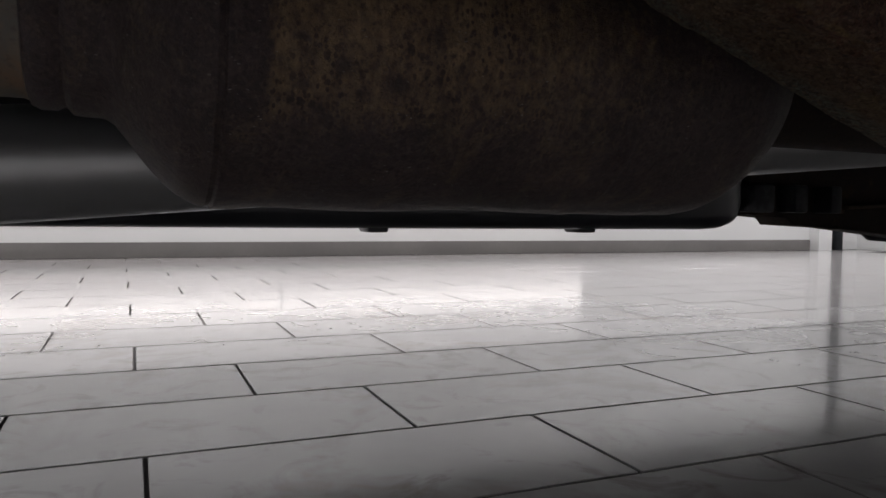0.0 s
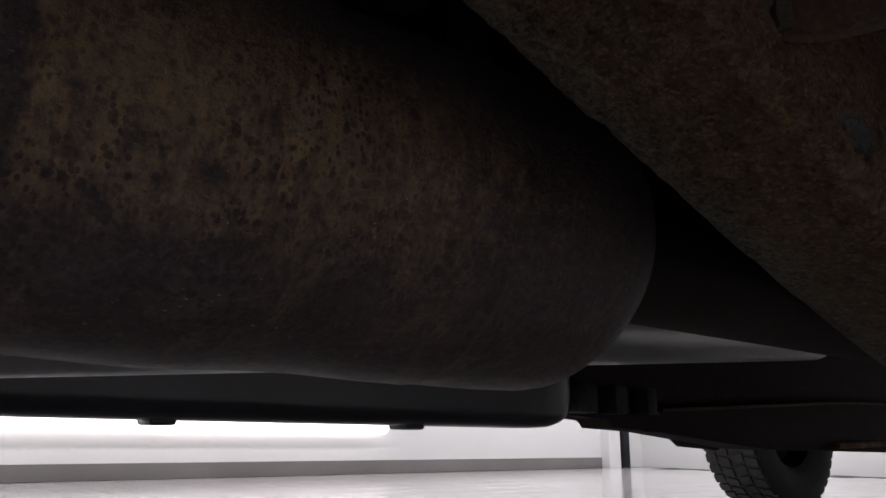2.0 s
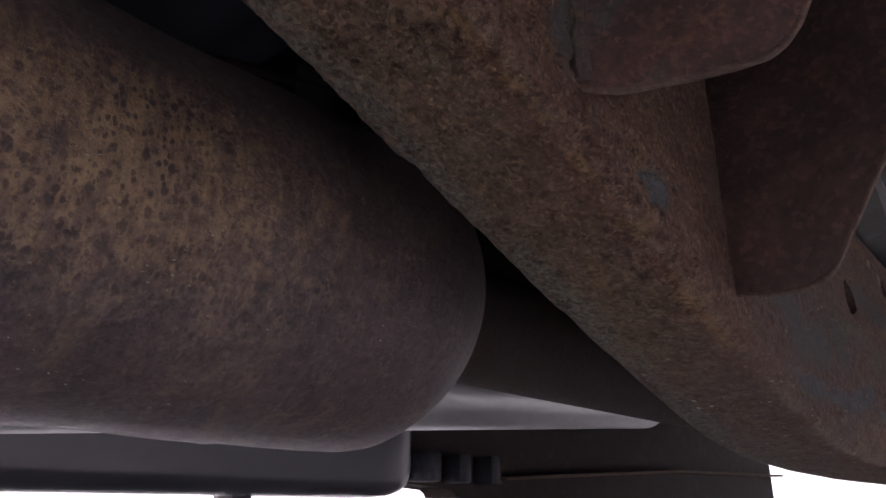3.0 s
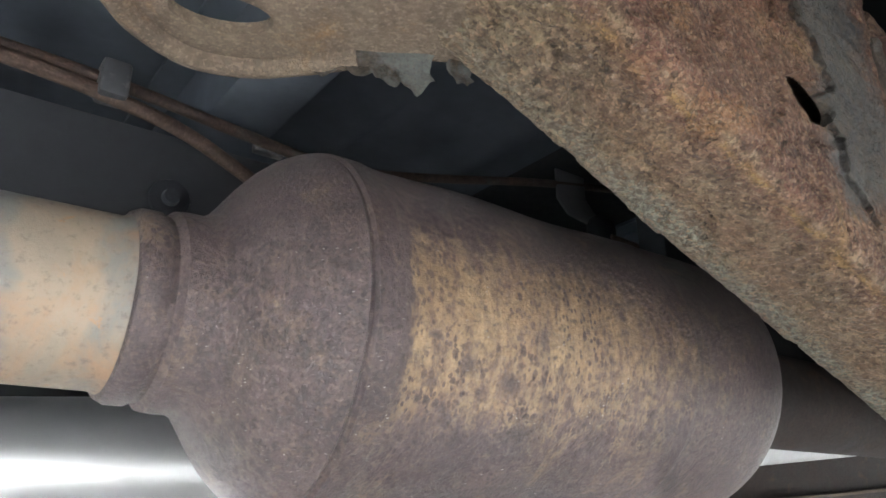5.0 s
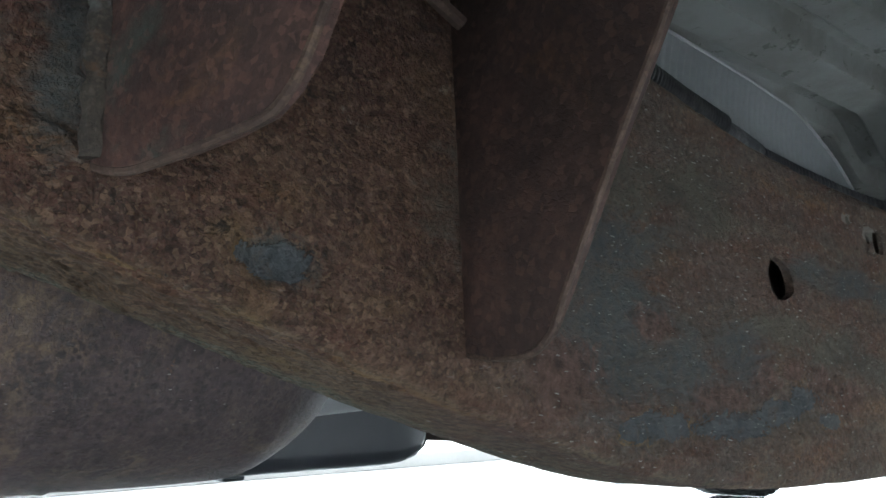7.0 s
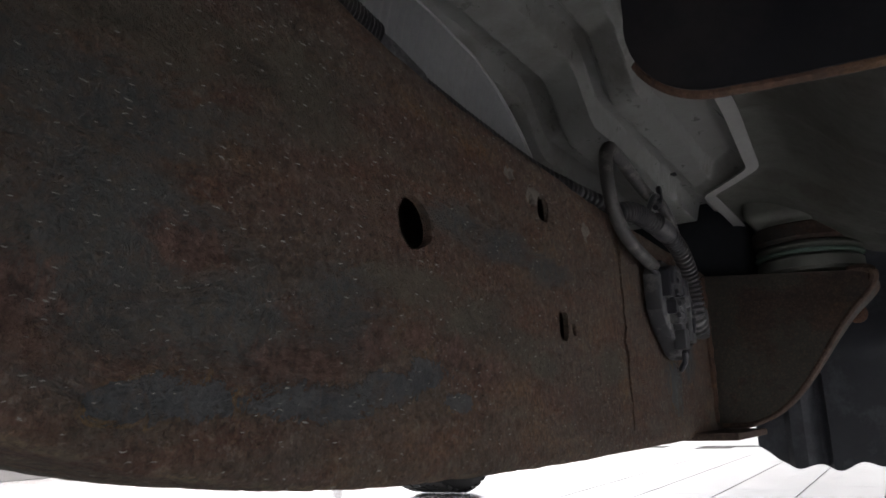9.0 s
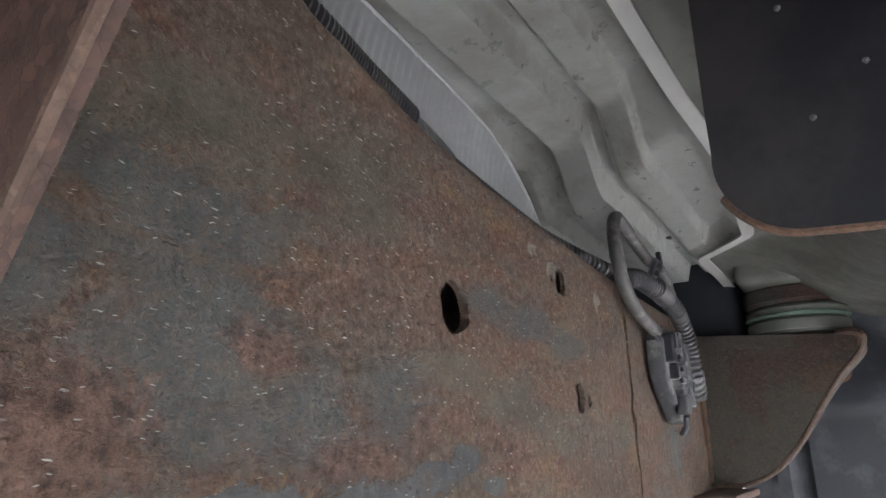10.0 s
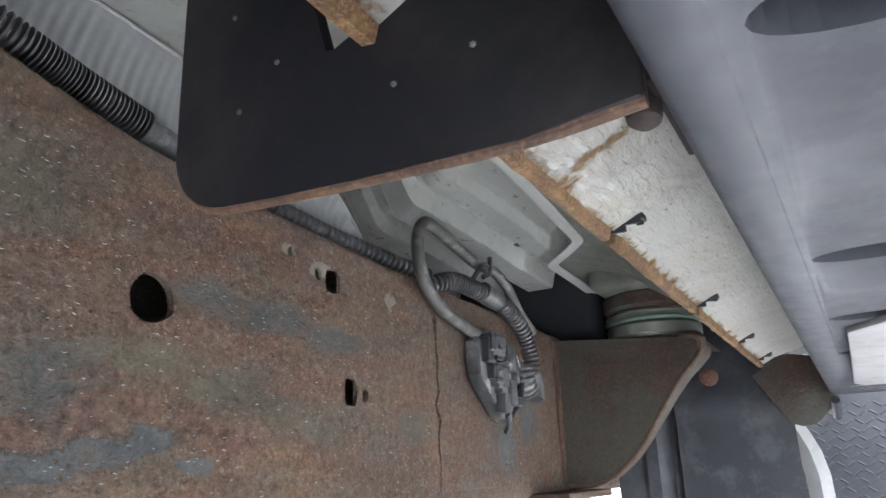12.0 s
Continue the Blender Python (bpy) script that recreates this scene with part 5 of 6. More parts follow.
def sill(x, f):
    edge, top = interp(x, [(a, b) for a, b, c in FL]), interp(x, [(a, c) for a, b, c in FL]) + 0.004
    y = 0.231 + (edge + 0.004 - 0.231) * f
    return x, y, top - (top - 0.535) * step((0.85 - f) / 0.8) - 0.004 * step((0.02 - abs(((x * 6) % 1.0) - 0.5) * 0.17) / 0.02)


bm = bmesh.new()
grid(bm, span(0.70, 1.66, 80), [q / 23 for q in range(24)], sill)
part("inner_sill", bm, M_OLIVE, truck, "olive grey inner sill between the floor and the rocker")
bm = bmesh.new()
box(bm, 1.54, 1.74, 0.268, 0.40, 0.572, 0.66, 0.012, 3)
part("mount_box", bm, M_OLIVE, truck, "olive grey box over the body mount")

# dark block added to hide the bright wall through the gap behind the wires
bm = bmesh.new()
box(bm, 1.60, 1.78, 0.405, 1.22, 0.47, 0.64, 0.02, 3)
part("cross_member", bm, M_DARK, truck, "dark block added to fill the gap beyond the cab floor")
bm = bmesh.new()
box(bm, 0.70, 3.0, 0.76, 0.80, 0.52, 0.88, 0.01, 2)
part("tunnel_side", bm, M_DARK, truck, "dark side of the transmission tunnel")
bm = bmesh.new()
box(bm, 1.50, 3.0, 0.20, 0.90, 0.66, 0.70, 0.01, 2)
part("front_floor", bm, M_DARK, truck, "dark underside in front of the cab floor")

bm = bmesh.new()
grid(bm, span(0.36, 0.70, 30), span(0.20, 0.455, 20), lambda x, y: (x, y, 0.705 - 0.02 * step((0.03 - abs(y - 0.33)) / 0.02) - 0.03 * step((0.26 - y) / 0.03)))
part("cab_back_sill", bm, M_OLIVE, truck, "olive grey sill behind the cab")

# rocker panel with its seam flange
bm = bmesh.new()
SEC = [(0.2295, 0.4865), (0.214, 0.4945), (0.190, 0.5015), (0.178, 0.5045), (0.174, 0.507), (0.160, 0.512), (0.150, 0.520), (0.135, 0.56), (0.125, 0.66), (0.125, 0.86), (0.235, 0.86), (0.2325, 0.60)]
loft(bm, [[Vector((x, y, z + 0.001 * noise.noise(Vector((x * 9, y * 40, z * 9))))) for y, z in SEC] for x in span(-0.4, 1.755, 90)])
rock = part("rocker_panel", bm, M_WHITE, truck, "white painted rocker panel with rust along its lower seam")
bm = bmesh.new()
for a, b in ((-0.4, 1.043), (1.053, 1.286), (1.298, 1.52), (1.526, 1.755)):
    n = max(4, int((b - a) / 0.012))
    loft(bm, [[(x, yy + 0.0012 * noise.noise(Vector((x * 70, 0, 0))), zz + 0.0025 * noise.noise(Vector((x * 60, 5, 0)))) for yy, zz in ((0.2355, 0.4815), (0.2310, 0.481), (0.2290, 0.488), (0.2345, 0.489))] for x in span(a, b, n)])
part("seam_flange", bm, M_FLANGE, rock, "rusted seam flange under the rocker")
# solid black boxes that stand in for the shade inside the drain slots
for x in (1.048, 1.29, 1.523, 1.70):
    bm = bmesh.new()
    for a, b, y0, y1, zc in ((-0.0012, 0.0012, 0.2225, 0.2325, 0.4885), (-0.0010, 0.0010, 0.214, 0.2225, 0.4922), (-0.0006, 0.008, 0.2125, 0.214, 0.4945), (0.007, 0.008, 0.214, 0.218, 0.4932)):
        box(bm, x + a, x + b, y0, y1, zc - 0.003, zc + 0.002)
    part("drain_slot", bm, M_LINER, rock, "dark drain slot in the rocker", smooth=False)
for x in (1.0, 1.17, 1.33, 1.50, 1.64):
    bm = bmesh.new()
    bmesh.ops.create_uvsphere(bm, u_segments=12, v_segments=6, radius=0.008, matrix=Matrix.LocRotScale((x, 0.164, 0.5105), None, (1.3, 0.8, 0.25)))
    part("trim_clip", bm, M_LINER, rock, "black trim clip in the rocker")
# strip reaches down to the board to stop light leaking through the gap
bm = bmesh.new()
box(bm, -0.4, 1.77, 0.150, 0.168, 0.4848, 0.56, 0.002, 2)
part("trim_strip", bm, M_LINER, rock, "black plastic trim along the rocker")

# running board
bm = bmesh.new()
box(bm, -0.2, 1.80, -0.15, 0.156, 0.441, 0.485, 0.006, 3)
rb = part("running_board", bm, M_BOARD, truck, "blue-grey painted running board with slotted holes")
cut = bmesh.new()
for x in (0.60, 0.795, 0.995, 1.155, 1.33):
    slab(cut, [(x + 0.012 * math.cos(a), 0.108 + 0.026 * math.sin(a)) for a in span(0, 2 * math.pi * 23 / 24, 24)], "z", 0.42, 0.475)
bored(rb, [cut])
bm = bmesh.new()
tube(bm, [(1.74, 0.15, 0.432), (1.80, 0.152, 0.414)], 0.006, 8, 6)
part("board_stud", bm, M_TANK, rb, "black stud at the end of the board")

bm = bmesh.new()
slab(bm, [(1.19, 0.125), (1.155, 0.100), (1.165, -0.02), (1.60, -0.02), (1.61, 0.118), (1.58, 0.126)], "z", 0.4365, 0.4415, 0.0015)
plate_end = part("end_plate", bm, M_PALE, rb, "pale grey plate under the end of the board")
# black bars laid on the board in place of shaded slots
for x, y, w in ((1.66, 0.105, 0.05), (1.705, 0.105, 0.03), (1.735, 0.10, 0.05)):
    bm = bmesh.new()
    box(bm, x - 0.004, x + 0.004, y - w / 2, y + w / 2, 0.4405, 0.4425, 0.0005, 1)
    part("board_slot", bm, M_TANK, rb, smooth=False)

# body mount
bm = bmesh.new()
MO = [(0.478, 0.341), (0.455, 0.339), (0.425, 0.340), (0.404, 0.346), (0.385, 0.357), (0.365, 0.376), (0.345, 0.402), (0.33, 0.424), (0.316, 0.444), (0.30, 0.464), (0.286, 0.478), (0.277, 0.49), (0.276, 0.499), (0.282, 0.505), (0.30, 0.507), (0.36, 0.512), (0.478, 0.522)]
slab(bm, MO, "x", 1.565, 1.572, 0.0015)
mount = part("body_mount", bm, M_MOUNT, truck, "rusted steel body mount welded to the rail")
bm = bmesh.new()
tube(bm, [(1.567, y, z) for y, z in MO[1:13]], 0.0034, 8, 60)
part("worn_edge", bm, M_RIM, mount, "worn rusty rim of the mount")
bm = bmesh.new()
grid(bm, span(1.566, 1.72, 8), span(0.276, 0.478, 10), lambda x, y: (x, y, 0.505 + 0.08 * (y - 0.28)))
bmesh.ops.solidify(bm, geom=bm.faces[:], thickness=0.006)
part("mount_top", bm, M_MOUNT, mount, "rusted top plate of the mount")
bm = bmesh.new()
tube(bm, [(1.571, 0.300, 0.507), (1.568, 0.285, 0.508), (1.566, 0.276, 0.503), (1.568, 0.277, 0.494), (1.575, 0.284, 0.489)], 0.0055, 8, 20)
part("rolled_lip", bm, M_RIM, mount, "rolled lip of the mount")
bm = bmesh.new()
rows = []
for k, (y, z) in enumerate(smooth_line([(y, z, 0) for y, z in MO[2:13]], 30)[i][:2] for i in range(30)):
    f = (k / 29) ** 1.4
    rows.append([(1.569, y, z), (1.572, y - 0.0012, z - 0.001), (1.575 + 0.03 * f, y - 0.002 - 0.003 * f, z - 0.002 - 0.002 * f), (1.577 + 0.03 * f, y + 0.001 - 0.005 * f, z + 0.001 - 0.003 * f), (1.574, y + 0.004, z + 0.003)])
loft(bm, rows)
part("edge_flange", bm, M_RUST, mount, "flange bent back along the edge of the mount")
bm = bmesh.new()
tube(bm, [(1.5655, 0.4625, 0.343), (1.5645, 0.4600, 0.40), (1.5640, 0.4600, 0.46), (1.5645, 0.4610, 0.518)], 0.0048, 8, 60)
for v in bm.verts:
    v.co += Vector((0.0016 * noise.noise(v.co * 120), 0.0016 * noise.noise(v.co * 150), 0))
part("weld_seam", bm, M_RUSTWELD, mount, "rusty orange weld between mount and rail")
bm = bmesh.new()
slab(bm, [(1.46, 0.418), (1.60, 0.412), (1.605, 0.47), (1.46, 0.475)], "z", 0.3265, 0.3345, 0.002)
part("mount_foot", bm, M_RIM, mount, "rusted foot of the mount under the rail")


def puck(name, z0, z1, r, material, parent, label):
    bm = bmesh.new()
    loft(bm, [[(1.625 + q * math.cos(a), 0.342 + q * math.sin(a), z) for a in span(0, 2 * math.pi * 39 / 40, 40)] for z, q in ((z0, r - 0.004), (z0 + 0.004, r), (z1 - 0.004, r), (z1, r - 0.004))])
    return part(name, bm, material, parent, label)


puck("rubber_puck", 0.514, 0.534, 0.060, M_OLIVE, mount, "grey rubber cushion of the body mount")
puck("green_ring", 0.5345, 0.540, 0.0615, M_GREEN, mount, "green stripe round the rubber cushion")
puck("rubber_puck", 0.5405, 0.550, 0.060, M_OLIVE, mount, "grey rubber cushion of the body mount")
puck("rusty_cup", 0.551, 0.574, 0.062, M_RUST, mount, "rusted cup over the rubber cushion")

# wheel arch liner and fender
bm = bmesh.new()


def liner_x(y, z):
    return 1.78 + 0.012 * step((0.010 - abs(y - 0.372)) / 0.006) - 0.010 * step((0.018 - abs(y - 0.40)) / 0.01) + 0.25 * step((z - 0.42) / 0.4) * 0.6 + 0.004 * step((0.43 - z) / 0.01)


def liner_foot(y):
    return 0.277 + 0.03 * step((y - 0.425) / 0.035) + 0.004 * math.sin(y * 120) + 0.003 * math.sin(y * 47)


grid(bm, span(0.205, 0.455, 60), span(0.0, 1.0, 60), lambda y, f: (liner_x(y, liner_foot(y) + (0.8 - liner_foot(y)) * f), y, liner_foot(y) + (0.8 - liner_foot(y)) * f))
liner = part("wheel_liner", bm, M_LINER, truck, "dusty black plastic wheel arch liner")
bm = bmesh.new()
loft(bm, [[(1.775 + dx, 0.306 + q * math.cos(a), 0.478 + q * math.sin(a)) for a in span(0, 2 * math.pi * 19 / 20, 20)] for dx, q in ((0.0, 0.013), (-0.004, 0.013), (-0.006, 0.010), (-0.006, 0.006), (-0.010, 0.005))])
part("rusty_bolt", bm, M_FLANGEDARK, liner, "rusted bolt and washer in the liner")
bm = bmesh.new()
slab(bm, [(0.248, 0.474), (0.21, 0.408), (0.195, 0.402), (0.178, 0.404), (0.165, 0.415), (0.152, 0.428), (0.15, 0.49), (0.2, 0.50)], "x", 1.772, 1.778, 0.001)
part("end_bracket", bm, M_RUST, truck, "dark rusted bracket at the end of the rocker")
bm = bmesh.new()
loft(bm, [[(1.79 + dx, y + dy, z) for dx, dy in ((0, 0), (0.02, 0.018), (0.026, 0.008), (0.004, -0.014))] for y, z in ((0.212, 0.412), (0.203, 0.395), (0.193, 0.37), (0.187, 0.34), (0.186, 0.30), (0.19, 0.24))])
part("fender_lip", bm, M_DIRTYWHITE, truck, "dirty white painted fender lip")

bm = bmesh.new()
box(bm, 1.99, 2.0, -0.16, 0.235, 0.0, 0.50, 0.003, 2)
chq = part("chequer_plate", bm, M_BOARD, truck, "dark grey chequer plate beyond the wheel arch")
bm = bmesh.new()
for r in range(12):
    for q in range(26):
        cy, cz, sgn = -0.14 + q * 0.0145 + 0.007 * (r % 2), 0.30 + r * 0.0125, 1 if (q + r) % 2 else -1
        u = 0.0052
        vs = [bm.verts.new((1.990 - h, cy + a * u + b * 0.0012 * -sgn, cz + sgn * a * u * 0.7 + b * 0.0012)) for h, a, b in ((0, -1, -1), (0, 1, -1), (0, 1, 1), (0, -1, 1), (0.0014, -0.8, -0.3), (0.0014, 0.8, -0.3), (0.0014, 0.8, 0.3), (0.0014, -0.8, 0.3))]
        for f in ((4, 5, 6, 7), (0, 1, 5, 4), (1, 2, 6, 5), (2, 3, 7, 6), (3, 0, 4, 7)):
            bm.faces.new([vs[k] for k in f])
part("raised_pattern", bm, M_BOARD, chq, "raised pattern of short bars", smooth=False)

# wires on the rail
bm = bmesh.new()
tube(bm, [(1.318, 0.447, 0.493), (1.285, 0.446, 0.496), (1.24, 0.447, 0.507), (1.214, 0.448, 0.525), (1.205, 0.449, 0.55), (1.208, 0.450, 0.572), (1.222, 0.451, 0.586), (1.245, 0.452, 0.586), (1.29, 0.452, 0.577), (1.335, 0.453, 0.571), (1.375, 0.453, 0.572), (1.41, 0.453, 0.560), (1.44, 0.454, 0.538), (1.48, 0.455, 0.52)], 0.0060, 12, 90)
wire = part("wire_loop", bm, M_WIRE, truck, "grey sleeved wire looping over the rail")
bm = bmesh.new()
tube(bm, [(1.252, 0.472, 0.533), (1.275, 0.459, 0.541), (1.29, 0.453, 0.542), (1.31, 0.451, 0.541), (1.34, 0.447, 0.537), (1.37, 0.445, 0.533), (1.40, 0.444, 0.526), (1.425, 0.443, 0.508), (1.437, 0.442, 0.485), (1.440, 0.442, 0.458)], 0.0084, 14, ribs=44, amp=0.0013)
tube(bm, [(1.330, 0.447, 0.540), (1.345, 0.4455, 0.5365), (1.36, 0.4445, 0.535)], 0.0108, 12, 12)
part("ribbed_conduit", bm, M_CONDUIT, wire, "grey ribbed conduit over the wires")
bm = bmesh.new()
for pts in ([(1.305, 0.447, 0.545), (1.325, 0.444, 0.565), (1.352, 0.446, 0.57)], [(1.33, 0.445, 0.555), (1.342, 0.443, 0.562), (1.349, 0.445, 0.580)]):
    tube(bm, pts, 0.003, 6, 10)
part("black_tie", bm, M_TANK, wire, "black tie holding the wires")

con = bmesh.new()
slab(con, [(1.303, 0.485), (1.318, 0.500), (1.352, 0.498), (1.375, 0.482), (1.372, 0.452), (1.392, 0.436), (1.37, 0.408), (1.352, 0.412), (1.322, 0.435), (1.304, 0.452)], "y", 0.440, 0.457, 0.003)
conn = part("connector", con, M_CLIP, truck, "dusty grey plastic wire connector on the rail")
for a in ((1.315, 1.345, 0.470, 0.492), (1.350, 1.368, 0.458, 0.486), (1.325, 1.347, 0.440, 0.463), (1.352, 1.368, 0.424, 0.450), (1.335, 1.350, 0.416, 0.436)):
    bm = bmesh.new()
    box(bm, a[0], a[1], 0.430, 0.443, a[2], a[3], 0.0025, 2)
    part("connector_block", bm, M_CLIP, conn)
# black bars give the connector the dark of shaded slots
for k in range(5):
    bm = bmesh.new()
    box(bm, 1.318 + 0.006 * (k % 2), 1.334, 0.4285, 0.4325, 0.444 + k * 0.011, 0.449 + k * 0.011, 0.001, 1)
    part("connector_rib", bm, M_TANK, conn, "black bar in place of a shaded slot in the connector", smooth=False)
bm = bmesh.new()
tube(bm, [(1.40, 0.440, 0.468), (1.402, 0.438, 0.452), (1.41, 0.438, 0.438)], 0.0125, 14, ribs=6, amp=0.0012)
part("wire_plug", bm, M_CLIP, conn, "round ribbed wire plug")
bm = bmesh.new()
tube(bm, [(1.44, 0.441, 0.464), (1.443, 0.441, 0.448), (1.44, 0.441, 0.436)], 0.010, 12, 8)
part("wire_plug", bm, M_CLIP, conn, "round grey wire plug")
rng = random.Random(12)
for k in range(14):
    cx, cz = rng.uniform(1.312, 1.385), rng.uniform(0.425, 0.496)
    bm = bmesh.new()
    w, h = rng.uniform(0.003, 0.008), rng.uniform(0.004, 0.013)
    box(bm, cx - w, cx + w, 0.4285 + rng.uniform(0, 0.005), 0.444, cz - h, cz + h, 0.0012, 1)
    part("connector_rib", bm, M_CLIP if k % 3 else M_TANK, conn, smooth=False)
for pts in ([(1.300, 0.448, 0.492), (1.312, 0.440, 0.478), (1.328, 0.437, 0.462), (1.345, 0.437, 0.448)], [(1.385, 0.438, 0.478), (1.392, 0.435, 0.455), (1.386, 0.437, 0.430), (1.372, 0.440, 0.415)], [(1.355, 0.438, 0.415), (1.362, 0.440, 0.406), (1.366, 0.446, 0.398)]):
    bm = bmesh.new()
    tube(bm, pts, 0.0028, 8, 20)
    part("thin_wire", bm, M_TANK, conn, "thin black wire on the connector")

# conduit and foil above the rail
CY = 0.497
bm = bmesh.new()
tube(bm, [(0.66, CY + 0.01, 0.655), (0.76, CY + 0.006, 0.626), (0.85, CY, 0.6005), (0.895, CY, 0.590), (0.943, CY, 0.581)], 0.0096, 16, ribs=62, amp=0.0020)
cond = part("corrugated_conduit", bm, M_CONDUIT, truck, "black corrugated wire conduit on the rail")
bm = bmesh.new()
tube(bm, [(0.942, CY, 0.581), (0.965, CY, 0.577), (0.99, CY, 0.571)], 0.0088, 14, 14)
part("smooth_sleeve", bm, M_CLIP, cond, "smooth grey sleeve on the conduit")
bm = bmesh.new()
tube(bm, [(0.99, CY, 0.571), (1.06, CY, 0.565), (1.17, CY, 0.560), (1.26, 0.47, 0.545)], 0.0066, 12, ribs=44, amp=0.001)
part("thin_conduit", bm, M_CONDUIT, cond, "thin black corrugated conduit")
UP = [(0.70, 0.668), (0.90, 0.668), (0.953, 0.664), (1.045, 0.655), (1.102, 0.645), (1.15, 0.622), (1.18, 0.600), (1.20, 0.580)]
bm = bmesh.new()
grid(bm, span(0.70, 1.20, 400), span(0.0, 1.0, 10), lambda x, f: (x + 0.02 * f * f, 0.509 + 0.011 * f + 0.006 * math.sin(math.pi * f), 0.556 + (interp(x, UP) - 0.556) * f + 0.0 * f) if f in (0.0, 1.0) else (x + 0.02 * f * f, 0.509 + 0.011 * f + 0.006 * math.sin(math.pi * f) + 0.0006 * math.sin(2 * math.pi * x / 0.0085), 0.556 + (interp(x, UP) - 0.556) * f))
foil = part("heat_foil", bm, M_FOIL, truck, "silver corrugated heat foil behind the rail")
bm = bmesh.new()
tube(bm, [(x + 0.02, 0.520, interp(x, UP)) for x in span(0.70, 1.20, 16)], 0.0015, 8, 60)
part("foil_hem", bm, M_PALE, foil, "folded bright hem of the foil")

# brake lines, shield and cross sills over the muffler
bm = bmesh.new()
box(bm, -1.2, 0.33, 0.93, 0.936, 0.50, 0.675, 0.002, 2)
shield = part("heat_shield", bm, M_SHIELD, truck, "dark steel shield behind the exhaust pipe")
bm = bmesh.new()
loft(bm, [[(0.22 + q * math.cos(a), 0.93 + dy, 0.613 + q * math.sin(a)) for a in span(0, 2 * math.pi * 15 / 16, 16)] for dy, q in ((0.002, 0.020), (-0.002, 0.018), (-0.003, 0.008), (-0.010, 0.007))])
part("shield_bolt", bm, M_LINER, shield, "dark bolt in the shield")
bm = bmesh.new()
tube(bm, [(-0.2, 0.90, 0.705), (0.071, 0.90, 0.696), (0.165, 0.90, 0.692), (0.27, 0.90, 0.681), (0.36, 0.91, 0.680), (0.45, 0.945, 0.708), (0.555, 0.95, 0.734), (0.711, 0.95, 0.772), (0.90, 0.95, 0.81)], 0.0055, 10, 30)
bl = part("brake_line", bm, M_RUST, truck, "rusted steel brake line")
bm = bmesh.new()
tube(bm, [(-0.2, 0.895, 0.700), (0.072, 0.895, 0.684), (0.15, 0.895, 0.676), (0.215, 0.897, 0.664), (0.28, 0.91, 0.645), (0.36, 0.93, 0.62), (0.46, 0.94, 0.60)], 0.0065, 10, 30)
part("brake_line", bm, M_RIM, truck, "rusted steel brake line")
bm = bmesh.new()
box(bm, 0.142, 0.165, 0.882, 0.908, 0.672, 0.705, 0.003, 2)
part("line_clip", bm, M_CLIP, bl, "grey clip holding the brake lines")
bm = bmesh.new()
box(bm, 0.285, 0.315, 0.905, 0.915, 0.672, 0.683, 0.002, 2)
part("line_clip", bm, M_CLIP, bl, "small grey clip")
for x0, x1 in ((0.248, 0.330), (-0.55, -0.45), (1.0, 1.1)):
    bm = bmesh.new()
    slab(bm, [(x0 - 0.03, 0.80), (x0 - 0.03, 0.795), (x0, 0.79), (x0 + 0.006, 0.724), (x0 + 0.012, 0.72), (x1 - 0.012, 0.72), (x1 - 0.006, 0.724), (x1, 0.79), (x1 + 0.03, 0.795), (x1 + 0.03, 0.80)], "y", 0.56, 2.1)
    part("cross_sill", bm, M_BED, truck, "dark steel cross sill under the bed")
bm = bmesh.new()
grid(bm, span(-1.5, 0.72, 140), span(0.545, 2.2, 6), lambda x, y: (x, y, 0.815 - 0.012 * step((0.035 - abs((x * 5.5) % 1.0 - 0.5) * 0.18) / 0.02)))
part("bed_floor", bm, M_BED, truck, "dark ribbed underside of the bed")
bm = bmesh.new()
slab(bm, [(0.735, 0.80), (0.735, 0.755), (0.755, 0.735), (0.80, 0.728), (0.812, 0.745), (0.79, 0.765), (0.79, 0.80)], "y", 0.945, 0.949, 0.001)
hang = part("pipe_hanger", bm, M_SHIELDPALE, truck, "grey exhaust hanger over the muffler")
bm = bmesh.new()
box(bm, 0.79, 0.835, 0.925, 0.955, 0.690, 0.742, 0.014, 4)
part("hanger_rubber", bm, M_DARK, hang, "black rubber of the hanger")
bm = bmesh.new()
tube(bm, [(0.812, 0.93, 0.70), (0.86, 0.91, 0.685), (0.90, 0.88, 0.665)], 0.014, 10, 12)
part("hanger_rod", bm, M_RIM, hang, "rusted rod of the hanger")

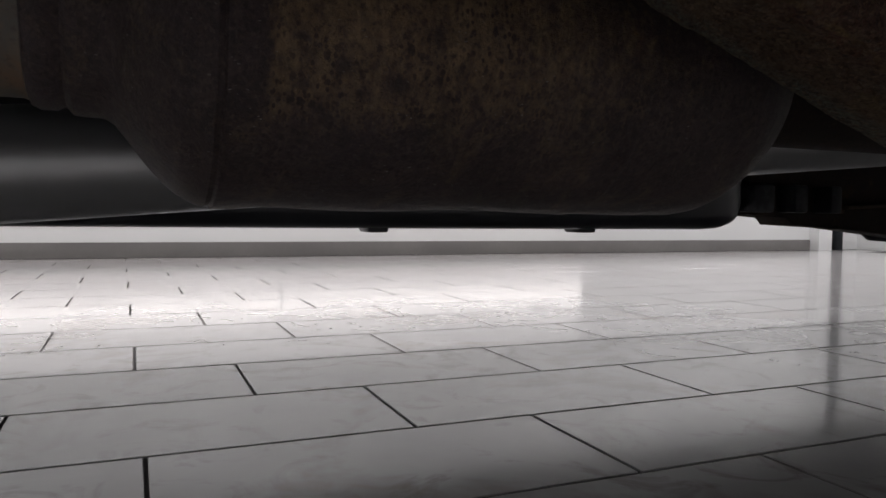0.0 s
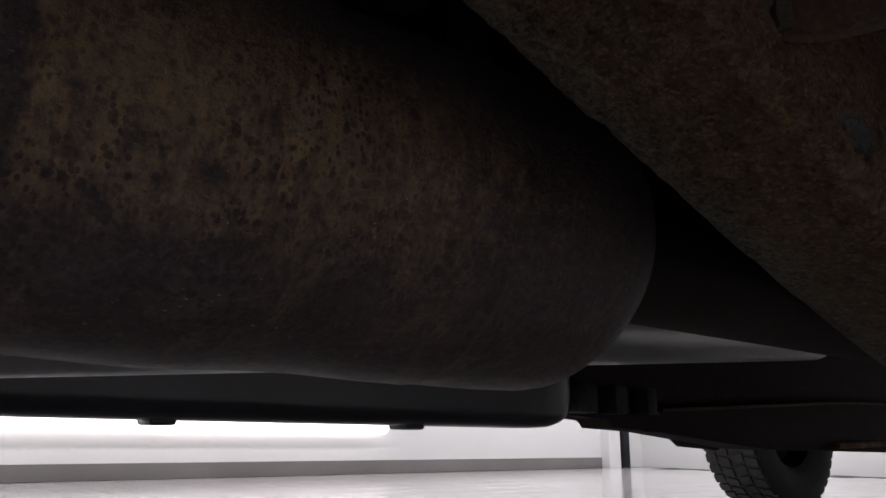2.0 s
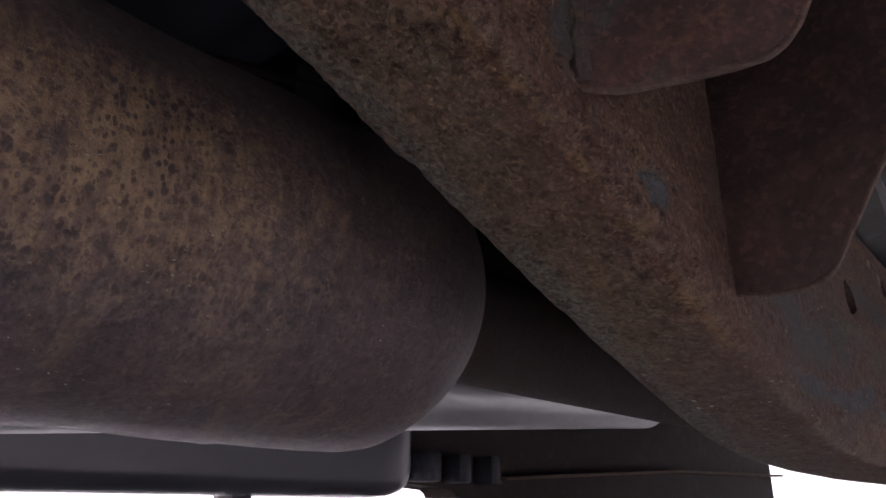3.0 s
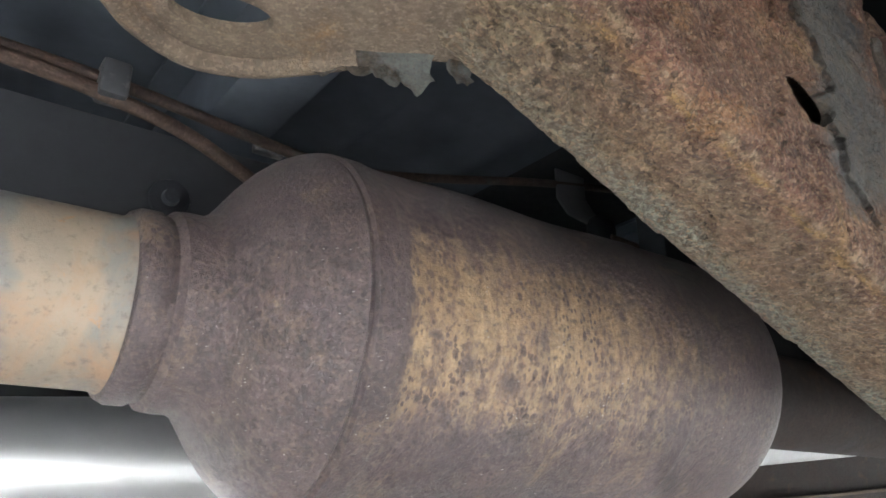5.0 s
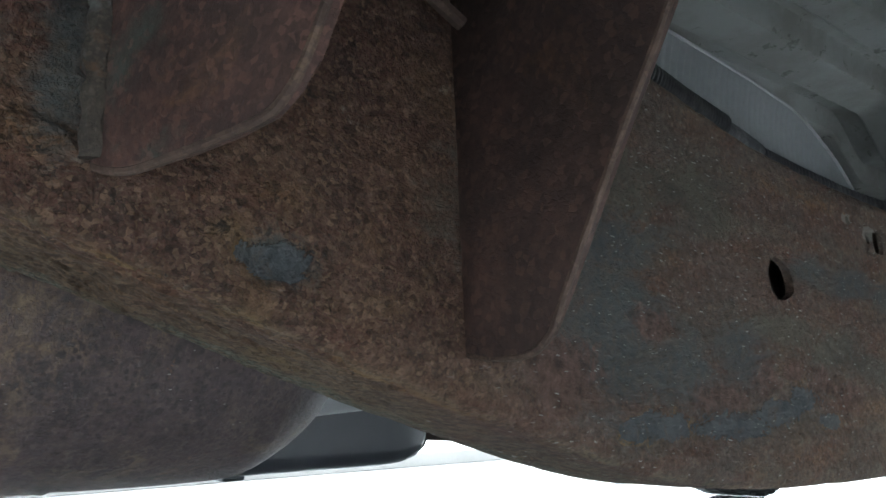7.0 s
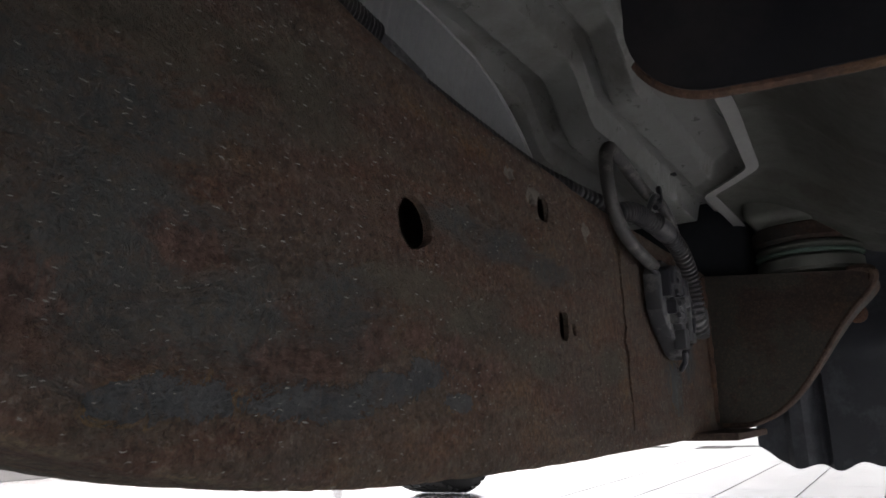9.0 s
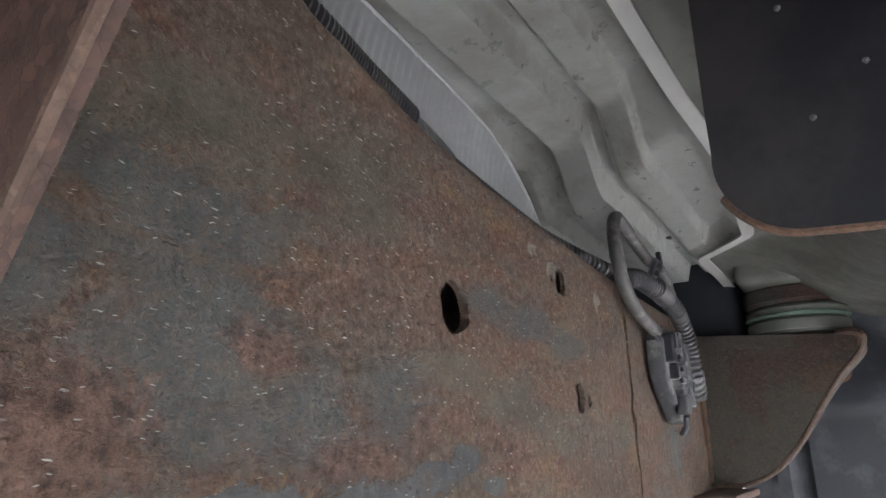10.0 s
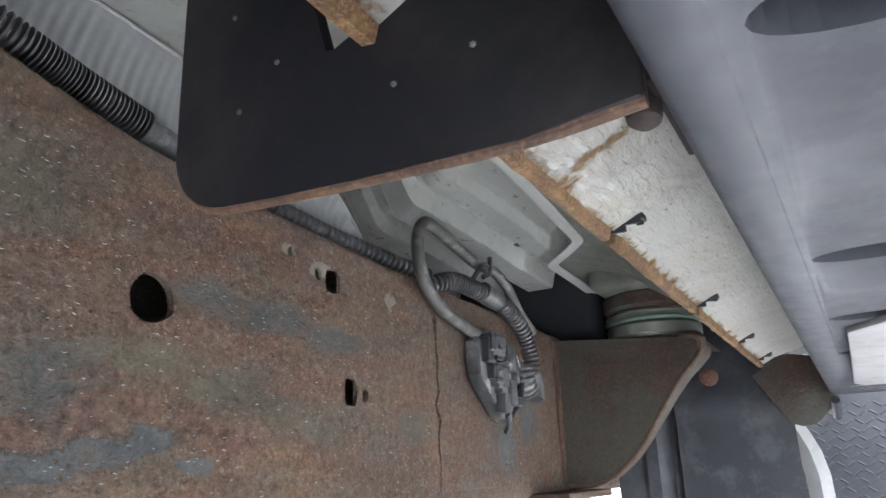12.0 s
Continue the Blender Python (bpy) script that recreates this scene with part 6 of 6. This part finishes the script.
# unseen body that closes the truck above and blocks light from outside
bm = bmesh.new()
box(bm, -1.6, 5.2, 0.05, 2.32, 0.88, 1.55, 0.06, 3)
part("body_shell", bm, M_DARK, truck, "dark steel body closing the truck above")
for name, a, b in (("bed_side", -1.6, 0.68), ("cab_side", 1.85, 5.2)):
    bm = bmesh.new()
    box(bm, a, b, 0.06, 0.11, 0.60, 0.90, 0.01, 2)
    part(name, bm, M_WALL, truck, "white painted side of the truck body")
bm = bmesh.new()
box(bm, -1.6, 5.2, 2.24, 2.30, 0.79, 0.90, 0.01, 2)
part("far_side", bm, M_DARK, truck, "far side of the truck body")
# unseen blockers, added so the floor mirrors something dark instead of the bright wall
bm = bmesh.new()
loft(bm, [[(x, y, z) for y, z in ((2.12, 0.50), (2.16, 0.455), (2.22, 0.45), (2.25, 0.48), (2.26, 0.75), (2.10, 0.75))] for x in span(-1.6, 3.25, 12)])
part("far_rocker", bm, M_DARK, truck, "unseen dark rocker added along the far side to block light")
bm = bmesh.new()
box(bm, 4.2, 5.2, 2.12, 2.26, 0.45, 0.78, 0.03, 3)
part("far_bumper_end", bm, M_DARK, truck, "unseen dark bumper end added to block light")

# ---- floor tiles ----
TL, TW, ROW0, COL0, SHIFT = 0.6125, 0.2985, 1.5955, 0.631, -0.2085
bm = bmesh.new()
vs = box(bm, 0.003, TL - 0.003, 0.003, TW - 0.003, -0.008, 0.0, 0.0012, 1)
first = link("tile", bm, M_TILE, floor, smooth=False)
tile_mesh = first.data
first.location = (COL0, ROW0 - TW, 0)
made, rest = 1, []
for r in range(-19, 15):
    y = ROW0 + TW * r
    if y < Y0 - TW * 0.5 or y > Y1 - TW * 0.5:
        continue
    first_x = COL0 + SHIFT * (r + 1)
    first_x -= TL * math.floor((first_x - X0) / TL)
    for k in range(19):
        x = first_x + TL * k
        if x > X1 - TL or (r == -1 and abs(x - COL0) < 0.01):
            continue
        if -0.9 < x < 6.2 and -0.4 < y < 5.7 and made < 290:
            t = new("tile", tile_mesh)
            t.parent, t.location = floor, (x, y, 0)
            made += 1
        else:
            rest.append((x, y))
verts, faces = [], []
for x, y in rest:
    n = len(verts)
    g = 0.003
    verts += [(x + g, y + g, 0), (x + TL - g, y + g, 0), (x + TL - g, y + TW - g, 0), (x + g, y + TW - g, 0), (x + g, y + g, -0.006), (x + TL - g, y + g, -0.006), (x + TL - g, y + TW - g, -0.006), (x + g, y + TW - g, -0.006)]
    faces += [(n, n + 1, n + 2, n + 3), (n, n + 4, n + 5, n + 1), (n + 1, n + 5, n + 6, n + 2), (n + 2, n + 6, n + 7, n + 3), (n + 3, n + 7, n + 4, n)]
me = bpy.data.meshes.new("far_tiles")
me.from_pydata(verts, [], faces)
me.materials.append(M_TILE)
ft = new("far_tiles", me)
ft.parent = floor
tagged(ft, "pale grey glazed floor tiles", kind="stuff")
